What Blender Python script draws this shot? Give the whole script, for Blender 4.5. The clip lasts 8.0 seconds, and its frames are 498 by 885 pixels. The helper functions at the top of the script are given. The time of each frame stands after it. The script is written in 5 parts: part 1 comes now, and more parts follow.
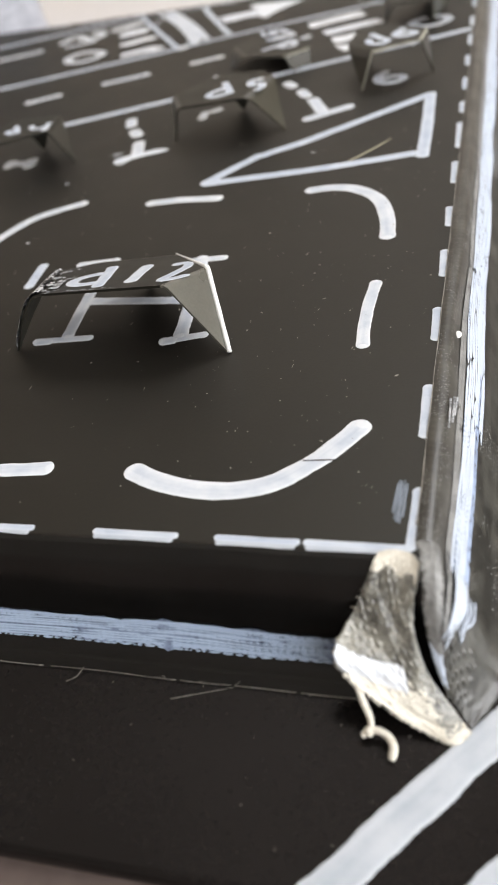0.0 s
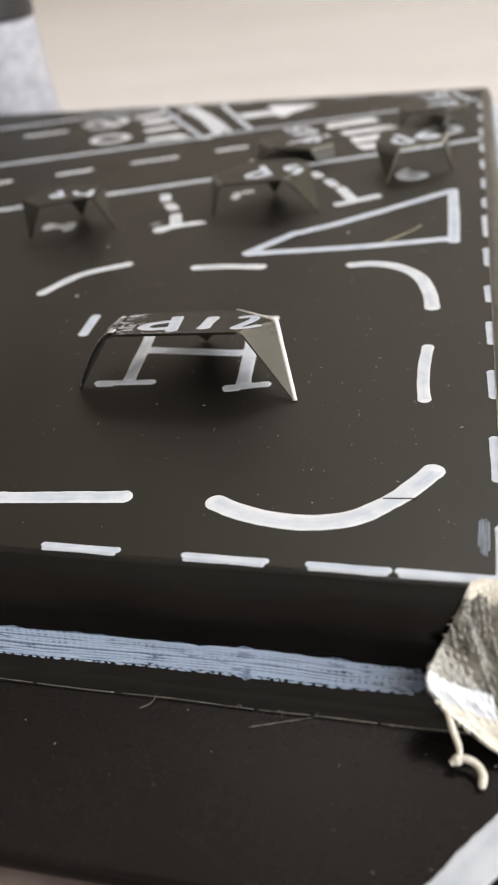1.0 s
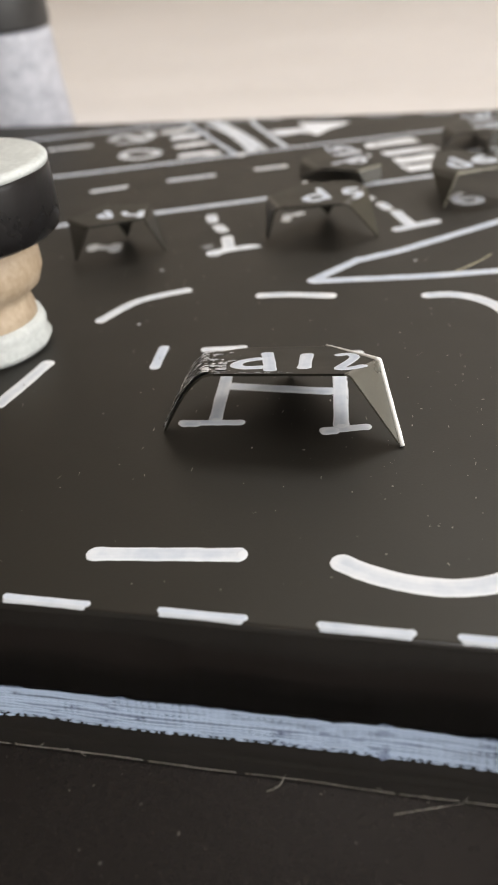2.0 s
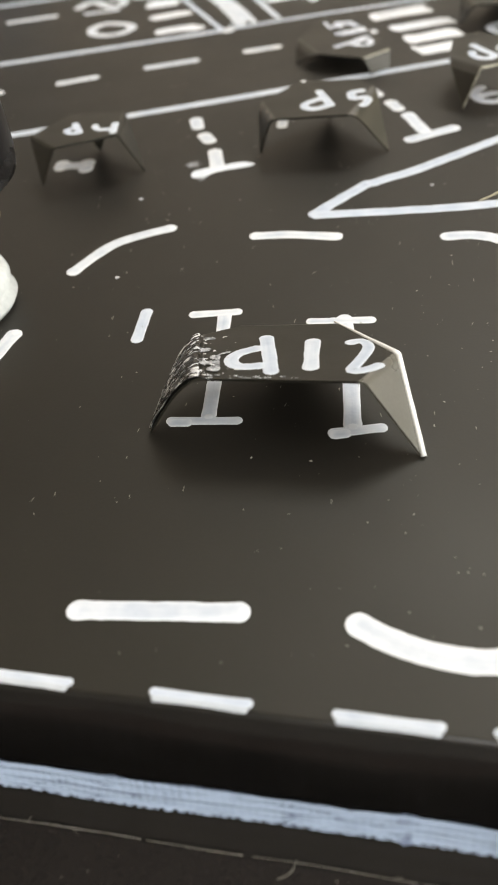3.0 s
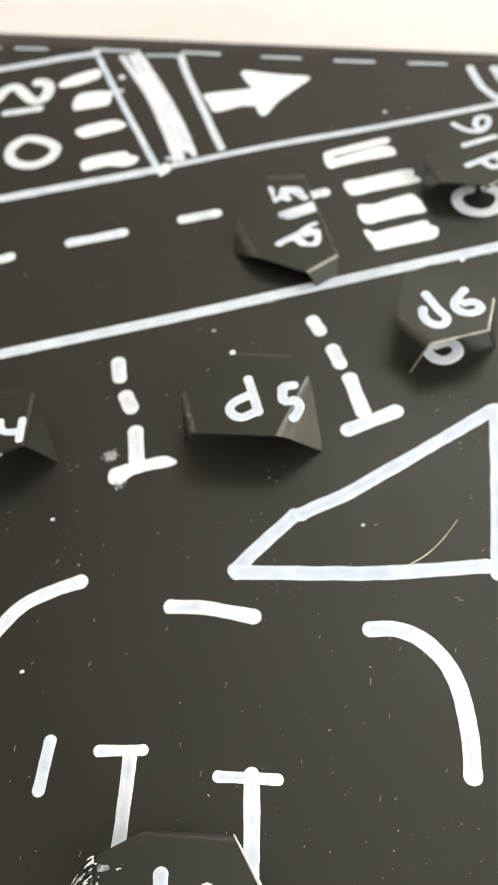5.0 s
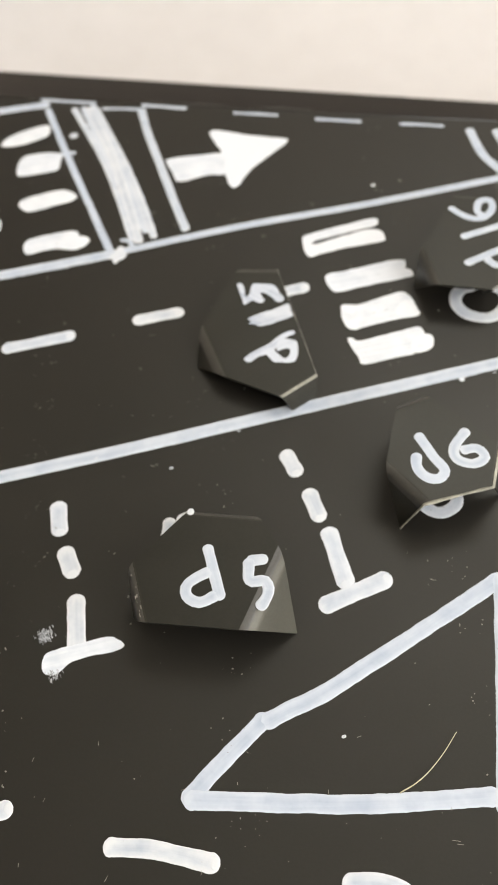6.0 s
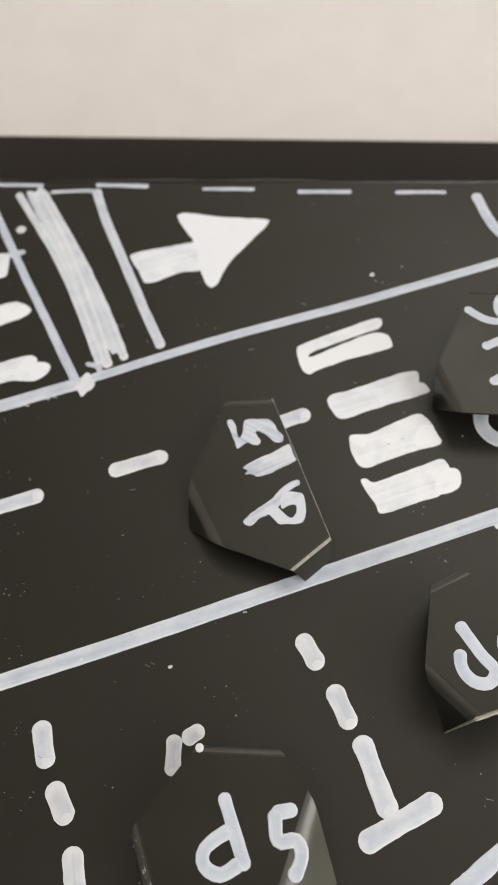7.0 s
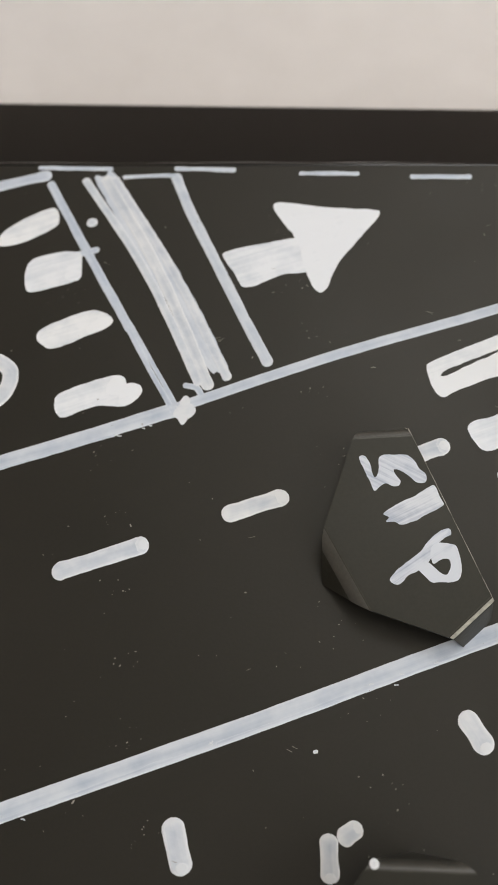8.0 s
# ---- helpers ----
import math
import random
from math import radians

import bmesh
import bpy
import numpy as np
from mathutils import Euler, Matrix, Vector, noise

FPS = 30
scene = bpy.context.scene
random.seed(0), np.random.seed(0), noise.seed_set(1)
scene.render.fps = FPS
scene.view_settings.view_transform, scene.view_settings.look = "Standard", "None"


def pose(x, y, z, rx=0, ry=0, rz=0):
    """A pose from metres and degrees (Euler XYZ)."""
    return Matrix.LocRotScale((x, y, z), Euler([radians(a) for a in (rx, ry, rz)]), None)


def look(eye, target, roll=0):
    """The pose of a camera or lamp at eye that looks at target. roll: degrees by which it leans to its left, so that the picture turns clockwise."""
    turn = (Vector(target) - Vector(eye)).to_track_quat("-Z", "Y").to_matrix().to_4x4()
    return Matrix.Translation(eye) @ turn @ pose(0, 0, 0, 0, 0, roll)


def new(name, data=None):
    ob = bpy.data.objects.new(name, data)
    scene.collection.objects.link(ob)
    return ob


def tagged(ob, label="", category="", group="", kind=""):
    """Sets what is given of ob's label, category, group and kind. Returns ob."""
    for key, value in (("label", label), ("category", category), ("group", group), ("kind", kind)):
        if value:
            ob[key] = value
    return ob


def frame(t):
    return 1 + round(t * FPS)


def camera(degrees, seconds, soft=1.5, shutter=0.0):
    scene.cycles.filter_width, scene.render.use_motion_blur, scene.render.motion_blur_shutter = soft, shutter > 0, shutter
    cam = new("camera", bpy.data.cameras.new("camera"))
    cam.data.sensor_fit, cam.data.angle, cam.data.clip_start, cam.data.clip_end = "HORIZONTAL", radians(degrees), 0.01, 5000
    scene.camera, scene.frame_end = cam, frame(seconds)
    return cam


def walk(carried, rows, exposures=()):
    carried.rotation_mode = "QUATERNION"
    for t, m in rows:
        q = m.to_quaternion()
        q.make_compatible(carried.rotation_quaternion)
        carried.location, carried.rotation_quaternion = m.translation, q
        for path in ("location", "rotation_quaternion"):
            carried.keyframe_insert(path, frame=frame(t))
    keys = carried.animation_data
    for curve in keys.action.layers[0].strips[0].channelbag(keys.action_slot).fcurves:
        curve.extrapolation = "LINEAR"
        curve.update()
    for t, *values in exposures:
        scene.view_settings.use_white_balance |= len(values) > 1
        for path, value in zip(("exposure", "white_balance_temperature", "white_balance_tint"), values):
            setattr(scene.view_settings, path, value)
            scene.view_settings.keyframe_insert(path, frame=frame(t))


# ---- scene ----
# All lengths below are in units of 3 mm (U); the board's top is z = 0, x runs along its front edge, y away from it.
U = 0.003
cam = camera(33.53, 8.0, soft=1.0)
cam.data.dof.use_dof = True
cam.data.dof.focus_distance = 32 * U
cam.data.dof.aperture_fstop = 41
ROWS = [
    (0.0, 14.587, -48.074, 18.221, 49.92, 10.20, 13.47),
    (0.5, 13.567, -49.887, 18.123, 53.76, 7.35, 12.96),
    (1.0, 10.423, -51.234, 17.910, 56.34, 5.59, 12.44),
    (1.5, 7.180, -51.387, 17.535, 56.98, 4.79, 11.72),
    (1.7, 6.150, -51.123, 17.777, 57.48, 4.29, 11.50),
    (2.8, 3.532, -43.604, 19.903, 49.36, 5.25, 10.29),
    (3.0, 3.556, -42.751, 20.422, 46.44, 4.93, 10.18),
    (3.3, 3.580, -41.313, 22.932, 43.41, 5.42, 10.21),
    (3.5, 3.751, -39.003, 24.724, 41.55, 5.83, 10.15),
    (4.0, 4.833, -33.529, 28.298, 37.92, 4.79, 9.93),
    (4.3, 4.987, -30.042, 30.882, 35.48, 5.40, 10.06),
    (4.5, 3.954, -27.079, 31.684, 34.64, 4.92, 9.97),
    (5.0, 4.456, -20.941, 35.399, 33.70, 4.25, 9.83),
    (5.2, 4.464, -18.541, 35.585, 33.84, 3.79, 9.74),
    (6.3, 3.239, -7.327, 34.180, 30.92, 3.48, 8.98),
    (6.5, 2.943, -5.579, 34.298, 30.26, 3.51, 8.13),
    (6.7, 2.323, -2.443, 33.666, 29.86, 4.87, 6.97),
    (7.0, 1.305, 1.583, 34.185, 28.52, 4.73, 4.89),
    (7.3, 0.768, 5.713, 33.428, 24.84, 4.50, 4.00),
    (7.5, -1.417, 6.194, 33.005, 24.99, 3.82, 3.87),
    (8.0, -5.524, 6.951, 31.940, 24.58, 3.98, 3.74),
]
walk(cam, [(t, pose(x * U, y * U, z * U, rx, ry, rz)) for t, x, y, z, rx, ry, rz in ROWS],
     exposures=[(0.0, -0.12, 6300, 11), (1.5, -0.22, 6500, 11), (3.0, 0.10, 6600, 8), (3.5, 0.34, 6700, 5), (4.0, 0.40, 6700, 5), (4.5, 0.33, 6650, 6), (5.0, 0.22, 6500, 6), (6.5, -0.24, 6550, 10), (7.2, -0.44, 6480, 10), (8.0, -0.53, 6400, 10)])

# ---- light ----
world = bpy.data.worlds.new("world")
scene.world = world
world.use_nodes = True
wn = world.node_tree.nodes
sky = wn.new("ShaderNodeTexSky")
sky.sky_type = "NISHITA"
sky.sun_disc = False
sky.sun_elevation, sky.sun_rotation = radians(40), radians(100)
world.node_tree.links.new(sky.outputs[0], wn["Background"].inputs[0])
wn["Background"].inputs[1].default_value = 0.12

# unseen room added to shape the light, in metres round the board
RX0, RX1, RY0, RY1, RZ0, RZ1 = -1.6, 0.85, -1.5, 0.95, -0.77, 2.05
WIN = (-1.25, 0.17, -0.30, 1.30)     # y0, y1, z0, z1 of the window added in the east wall
WIN_N = (-0.05, 0.80, 1.08, 2.02)    # x0, x1, z0, z1 of the window added in the north wall


def area_lamp(name, m, sx, sy, watts, colour):
    lamp = bpy.data.lights.new(name, "AREA")
    lamp.shape, lamp.size, lamp.size_y, lamp.energy, lamp.color = "RECTANGLE", sx, sy, watts, colour
    ob = new(name, lamp)
    ob.matrix_world = m
    return ob


# area lamps in made-up window openings, placed to light the board
area_lamp("east_fill_light", look((RX1 + 0.04, (WIN[0] + WIN[1]) / 2, (WIN[2] + WIN[3]) / 2), (0, (WIN[0] + WIN[1]) / 2, (WIN[2] + WIN[3]) / 2)), WIN[1] - WIN[0] - 0.1, WIN[3] - WIN[2] - 0.1, 35, (1.0, 0.98, 0.95))
area_lamp("north_fill_light", look(((WIN_N[0] + WIN_N[1]) / 2, RY1 + 0.04, (WIN_N[2] + WIN_N[3]) / 2), ((WIN_N[0] + WIN_N[1]) / 2, 0, (WIN_N[2] + WIN_N[3]) / 2)), WIN_N[1] - WIN_N[0] - 0.1, WIN_N[3] - WIN_N[2] - 0.1, 22, (1.0, 0.98, 0.95))

# ---- materials ----


def nodes_of(name):
    m = bpy.data.materials.new(name)
    m.use_nodes = True
    return m, m.node_tree.nodes, m.node_tree.links, m.node_tree.nodes["Principled BSDF"]


def noise_node(n, l, scale, detail=4.0, rough=0.55, coords=None):
    t = n.new("ShaderNodeTexNoise")
    t.inputs["Scale"].default_value, t.inputs["Detail"].default_value, t.inputs["Roughness"].default_value = scale, detail, rough
    if coords is None:
        coords = n.new("ShaderNodeTexCoord").outputs["Object"]
    l.new(coords, t.inputs["Vector"])
    return t


def ramp(n, l, source, stops):
    r = n.new("ShaderNodeValToRGB")
    while len(r.color_ramp.elements) < len(stops):
        r.color_ramp.elements.new(0.5)
    for e, (p, c) in zip(r.color_ramp.elements, stops):
        e.position, e.color = p, (*c, 1) if len(c) == 3 else (c[0], c[0], c[0], 1)
    l.new(source, r.inputs[0])
    return r


def surface(name, dark, light, rough=(0.4, 0.6), coarse=60, fine=900, bump=0.1, metal=0.0, spec=0.5, mid=(0.35, 0.65), tint=(1.0, 1.0, 1.0)):
    """Two scales of noise in colour, roughness and relief; coarse and fine in cycles a metre."""
    m, n, l, b = nodes_of(name)
    a, f2 = noise_node(n, l, coarse), noise_node(n, l, fine, 3)
    mix = n.new("ShaderNodeMath")
    mix.operation = "MULTIPLY_ADD"
    l.new(f2.outputs[0], mix.inputs[0])
    mix.inputs[1].default_value = 0.4
    scaled = n.new("ShaderNodeMath")
    scaled.operation = "MULTIPLY"
    scaled.inputs[1].default_value = 0.6
    l.new(a.outputs[0], scaled.inputs[0])
    l.new(scaled.outputs[0], mix.inputs[2])
    l.new(ramp(n, l, mix.outputs[0], [(mid[0], dark), (mid[1], light)]).outputs[0], b.inputs["Base Color"])
    l.new(ramp(n, l, a.outputs[0], [(0.3, (rough[0],)), (0.7, (rough[1],))]).outputs[0], b.inputs["Roughness"])
    b.inputs["Metallic"].default_value = metal
    b.inputs["Specular IOR Level"].default_value = spec
    b.inputs["Specular Tint"].default_value = (*tint, 1)
    if bump:
        bp = n.new("ShaderNodeBump")
        bp.inputs["Strength"].default_value = bump
        bp.inputs["Distance"].default_value = 0.0002
        l.new(f2.outputs[0], bp.inputs["Height"])
        l.new(bp.outputs[0], b.inputs["Normal"])
    return m


def woven(name, dark, light, rough, pitch=0.0009, bump=0.5, spec=0.5, weave=0.25):
    """Cloth tape: crossing threads a millimetre apart, worn paler in places."""
    m, n, l, b = nodes_of(name)
    tc = n.new("ShaderNodeTexCoord").outputs["Object"]
    heights = []
    for axis in ("X", "Y", "Z"):
        w = n.new("ShaderNodeTexWave")
        w.bands_direction = axis
        w.inputs["Scale"].default_value = 1 / (pitch * 20) * 2 * math.pi / 2
        w.inputs["Distortion"].default_value = 0.8
        w.inputs["Detail"].default_value = 1.0
        w.inputs["Detail Scale"].default_value = 3.0
        l.new(tc, w.inputs["Vector"])
        heights.append(w.outputs["Fac"])
    s1 = n.new("ShaderNodeMath")
    s1.operation = "MULTIPLY"
    l.new(heights[0], s1.inputs[0])
    s2 = n.new("ShaderNodeMath")
    s2.operation = "MAXIMUM"
    l.new(heights[1], s2.inputs[0])
    l.new(heights[2], s2.inputs[1])
    l.new(s2.outputs[0], s1.inputs[1])
    big = noise_node(n, l, 180, 5, 0.6, tc)
    add = n.new("ShaderNodeMath")
    add.operation = "MULTIPLY_ADD"
    l.new(s1.outputs[0], add.inputs[0])
    add.inputs[1].default_value = weave
    l.new(big.outputs[0], add.inputs[2])
    l.new(ramp(n, l, add.outputs[0], [(0.45, dark), (0.85, light)]).outputs[0], b.inputs["Base Color"])
    b.inputs["Roughness"].default_value = rough
    b.inputs["Specular IOR Level"].default_value = spec
    bp = n.new("ShaderNodeBump")
    bp.inputs["Strength"].default_value = bump
    bp.inputs["Distance"].default_value = 0.0003
    l.new(add.outputs[0], bp.inputs["Height"])
    l.new(bp.outputs[0], b.inputs["Normal"])
    return m


M_BOARD = surface("black_board", (0.0052, 0.0044, 0.0034), (0.0082, 0.0070, 0.0054), (0.46, 0.54), 40, 2500, 0.06, spec=0.43, tint=(0.995, 0.98, 0.885))
M_BASE = surface("black_base", (0.0045, 0.0038, 0.0034), (0.0075, 0.0065, 0.006), (0.15, 0.22), 40, 1800, 0.06, spec=0.20, tint=(1.0, 0.94, 0.95))
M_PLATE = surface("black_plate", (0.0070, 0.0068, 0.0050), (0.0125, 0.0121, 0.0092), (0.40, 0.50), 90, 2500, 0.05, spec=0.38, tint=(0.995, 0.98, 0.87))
# legs: same black sheet, coloured paler where they face the light
M_FLAP = surface("lit_flap", (0.010, 0.0098, 0.0078), (0.024, 0.023, 0.018), (0.28, 0.38), 120, 3000, 0.1, spec=0.45, tint=(1.0, 0.97, 0.88))
# soft highlight of the rounded bends, put into a lighter base colour
M_BEND = surface("highlit_bend", (0.024, 0.023, 0.0185), (0.050, 0.048, 0.040), (0.34, 0.46), 150, 3000, 0.1, spec=0.75)
# legs that mirror the window: part of that reflection is base colour
M_LIT_LEG = surface("lit_grey_leg", (0.062, 0.060, 0.048), (0.092, 0.090, 0.074), (0.22, 0.32), 90, 3000, 0.05, spec=1.0)
M_SHEEN_LEG = surface("sheen_leg", (0.022, 0.021, 0.015), (0.040, 0.038, 0.028), (0.30, 0.40), 120, 3000, 0.06, spec=0.8, tint=(1.0, 0.96, 0.86))
M_WORN = surface("worn_core", (0.13, 0.125, 0.10), (0.36, 0.35, 0.28), (0.45, 0.6), 500, 2500, 0.4)
# reflections of the clear tape, put in as near-white colour
M_GLINT = surface("painted_tape_glint", (0.42, 0.43, 0.44), (0.80, 0.81, 0.82), (0.15, 0.3), 600, 3000, 0.6, spec=0.9)
M_FILM = surface("clear_tape_on_black", (0.006, 0.006, 0.0055), (0.014, 0.014, 0.013), (0.16, 0.34), 300, 2500, 0.4, spec=0.55)
M_CUT = surface("cut_edge", (0.62, 0.62, 0.6), (0.80, 0.80, 0.78), (0.6, 0.8), 300, 3000, 0.2)


def marker_paint(name, thin, thick, streak=1.0, dots=0.0, across=900, blotch=1.0):
    """White marker ink: streaks along the stroke (its UV runs in metres), thin and bluish between them."""
    m, n, l, b = nodes_of(name)
    uv_map = n.new("ShaderNodeUVMap")
    uv_map.uv_map = "UVMap"
    uv = uv_map.outputs[0]
    mp = n.new("ShaderNodeMapping")
    mp.inputs["Scale"].default_value = (60, across, 1)
    l.new(uv, mp.inputs["Vector"])
    lines = noise_node(n, l, 1.0, 3, 0.6, mp.outputs[0])
    cloud_raw = noise_node(n, l, 300, 3, 0.6)
    cloud = n.new("ShaderNodeMapRange")
    cloud.inputs["To Min"].default_value, cloud.inputs["To Max"].default_value = 0.5 - 0.28 * blotch, 0.5 + 0.28 * blotch
    l.new(cloud_raw.outputs[0], cloud.inputs["Value"])
    grain = noise_node(n, l, 2600, 2, 0.5)
    add = n.new("ShaderNodeMath")
    add.operation = "MULTIPLY_ADD"
    l.new(lines.outputs[0], add.inputs[0])
    add.inputs[1].default_value = 0.55 * streak
    l.new(cloud.outputs[0], add.inputs[2])
    last = add.outputs[0]
    if dots:
        w = n.new("ShaderNodeTexWave")
        w.bands_direction = "X"
        w.inputs["Scale"].default_value = 314 / (0.25 * U * 1000)
        w.inputs["Distortion"].default_value = 4.0
        w.inputs["Detail Scale"].default_value = 2.0
        l.new(uv, w.inputs["Vector"])
        sub = n.new("ShaderNodeMath")
        sub.operation = "MULTIPLY_ADD"
        l.new(w.outputs["Fac"], sub.inputs[0])
        sub.inputs[1].default_value = dots
        l.new(last, sub.inputs[2])
        last = sub.outputs[0]
    # the ink pools along the rim and at the ends, and is thinner down the middle
    rim_map = n.new("ShaderNodeUVMap")
    rim_map.uv_map = "rim"
    pool = n.new("ShaderNodeSeparateXYZ")
    l.new(rim_map.outputs[0], pool.inputs[0])
    more = n.new("ShaderNodeMath")
    more.operation = "MULTIPLY_ADD"
    l.new(pool.outputs["X"], more.inputs[0])
    more.inputs[1].default_value = 0.28
    l.new(last, more.inputs[2])
    less = n.new("ShaderNodeMath")
    less.operation = "SUBTRACT"
    l.new(more.outputs[0], less.inputs[0])
    less.inputs[1].default_value = 0.10
    last = less.outputs[0]
    mid = 0.5 + 0.275 * streak + 0.5 * dots
    info = n.new("ShaderNodeObjectInfo")
    tint = n.new("ShaderNodeMixRGB")
    tint.blend_type = "MULTIPLY"
    tint.inputs["Fac"].default_value = 1.0
    l.new(ramp(n, l, last, [(mid - 0.25, thin), (mid + 0.08, thick)]).outputs[0], tint.inputs["Color1"])
    l.new(ramp(n, l, info.outputs["Random"], [(0.0, (0.95, 0.97, 1.0)), (1.0, (1.02, 1.02, 1.01))]).outputs[0], tint.inputs["Color2"])
    l.new(tint.outputs["Color"], b.inputs["Base Color"])
    b.inputs["Roughness"].default_value = 0.55
    b.inputs["Specular IOR Level"].default_value = 0.35
    h = n.new("ShaderNodeMath")
    h.operation = "MULTIPLY_ADD"
    l.new(grain.outputs[0], h.inputs[0])
    h.inputs[1].default_value = 0.3
    l.new(last, h.inputs[2])
    bp = n.new("ShaderNodeBump")
    bp.inputs["Strength"].default_value = 0.25
    bp.inputs["Distance"].default_value = 0.0003
    l.new(h.outputs[0], bp.inputs["Height"])
    l.new(bp.outputs[0], b.inputs["Normal"])
    return m


M_PAINT = marker_paint("white_paint", (0.40, 0.45, 0.525), (0.66, 0.677, 0.70), 0.65, 0.0, 1100)
M_PAINT_LINE = marker_paint("bluish_white_paint", (0.38, 0.435, 0.525), (0.565, 0.603, 0.66), 0.8, 0.0, 1300)
M_PAINT_DRY = marker_paint("dry_white_paint", (0.27, 0.315, 0.41), (0.60, 0.625, 0.67), 1.5, 0.0, 2200)
M_PAINT_BLUE = marker_paint("white_paint_on_tape", (0.05, 0.078, 0.13), (0.38, 0.47, 0.61), 2.2, 0.16, 3400, 0.3)
M_PAINT_WASH = marker_paint("washed_white_paint", (0.025, 0.033, 0.05), (0.20, 0.25, 0.36), 1.4, 0.15, 2000)
M_PAINT_THIN = marker_paint("thin_white_paint", (0.10, 0.125, 0.18), (0.32, 0.38, 0.50), 1.2)
M_PAINT_SIDE = marker_paint("dragged_white_paint", (0.11, 0.15, 0.225), (0.47, 0.515, 0.585), 2.0, 0.14, 2600, 0.4)
M_GHOST = marker_paint("ghost_paint", (0.02, 0.023, 0.027), (0.20, 0.23, 0.27), 1.8, 0.0, 2500)
# sheen on the side tape's ridge, given as a silver-grey colour
M_TAPE_SHEEN = surface("silver_sheen", (0.10, 0.10, 0.095), (0.26, 0.26, 0.25), (0.3, 0.5), 400, 2500, 0.6, spec=0.8)
M_PAINT_BASE = marker_paint("worn_white_paint", (0.36, 0.40, 0.45), (0.50, 0.53, 0.57), 0.9, 0.0, 900)
M_PAINT_BAND = marker_paint("thick_white_paint", (0.52, 0.56, 0.61), (0.75, 0.765, 0.785), 0.8, 0.0, 1500)
M_SMEAR = surface("rubbed_paint", (0.10, 0.105, 0.11), (0.52, 0.54, 0.56), (0.5, 0.7), 900, 4000, 0.3, mid=(0.42, 0.60))
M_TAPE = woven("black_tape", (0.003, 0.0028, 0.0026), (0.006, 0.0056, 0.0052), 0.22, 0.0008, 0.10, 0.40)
# worn, and lightened further to carry the window's sheen on this side
M_TAPE_SIDE = woven("worn_sheen_tape", (0.024, 0.023, 0.019), (0.10, 0.097, 0.082), 0.34, 0.0005, 0.3, 0.8, 0.08)
M_CORNER = surface("grey_tape", (0.045, 0.044, 0.038), (0.34, 0.33, 0.28), (0.24, 0.40), 350, 2300, 0.8, spec=1.0, mid=(0.38, 0.64))
M_FRAY = surface("frayed_cotton", (0.52, 0.48, 0.39), (0.80, 0.77, 0.68), (0.7, 0.9), 300, 3000, 0.6)
M_DUST = surface("dust_grey", (0.16, 0.15, 0.13), (0.36, 0.34, 0.3), (0.7, 0.9), 300, 3000, 0.2)
M_KNOBWHITE = surface("greyed_white_paint", (0.38, 0.40, 0.39), (0.54, 0.56, 0.54), (0.5, 0.7), 200, 1200, 0.2)
M_WOOD = surface("bare_wood", (0.30, 0.225, 0.145), (0.47, 0.375, 0.27), (0.5, 0.7), 120, 900, 0.3)
M_CAP = surface("black_cap", (0.006, 0.0055, 0.0055), (0.012, 0.011, 0.011), (0.24, 0.36), 80, 1200, 0.1, spec=0.22)
M_LABEL = surface("pale_label", (0.26, 0.27, 0.31), (0.46, 0.47, 0.51), (0.5, 0.7), 130, 700, 0.1, mid=(0.34, 0.56))
M_GREYCAP = surface("grey_metal", (0.012, 0.012, 0.012), (0.035, 0.034, 0.033), (0.3, 0.5), 60, 500, 0.1)
M_CLOTH = surface("white_sheet", (0.605, 0.576, 0.555), (0.65, 0.622, 0.603), (0.8, 0.95), 5, 120, 0.05)
M_TABLE = surface("brown_table", (0.10, 0.075, 0.065), (0.20, 0.155, 0.14), (0.4, 0.6), 25, 300, 0.2)
M_DARKWALL = surface("brown_wall", (0.33, 0.30, 0.27), (0.40, 0.37, 0.34), (0.8, 0.9), 5, 120, 0.2)
M_CEILING = surface("beige_ceiling", (0.66, 0.64, 0.60), (0.72, 0.70, 0.66), (0.8, 0.9), 5, 120, 0.2)
M_WALL = surface("cream_wall", (0.66, 0.60, 0.53), (0.74, 0.68, 0.61), (0.8, 0.9), 5, 120, 0.2)
M_FLOOR = surface("grey_floor", (0.22, 0.20, 0.18), (0.32, 0.30, 0.27), (0.5, 0.7), 6, 90, 0.2)
M_FIBRE = surface("dry_fibre", (0.42, 0.38, 0.24), (0.6, 0.56, 0.40), (0.6, 0.8), 400, 3000, 0.1)
M_FRAME = surface("window_paint", (0.74, 0.73, 0.70), (0.8, 0.79, 0.77), (0.4, 0.6), 20, 300, 0.1)

# ---- mesh helpers ----


def link(name, bm, material, parent=None, label="", smooth=True):
    me = bpy.data.meshes.new(name)
    bm.to_mesh(me)
    bm.free()
    me.materials.append(material)
    if smooth:
        for p in me.polygons:
            p.use_smooth = True
    ob = new(name, me)
    if parent is not None:
        ob.parent = parent
    if label:
        ob["label"] = label
    return ob


def part(name, bm, material, parent, label="", smooth=True):
    return link(name, bm, material, parent, label, smooth)


def thing(name, label, category, place=(0, 0, 0), group="", kind=""):
    ob = new(name)
    ob.empty_display_size = 0.005
    ob.location = [c * U for c in place]
    return tagged(ob, label, category, group, kind)


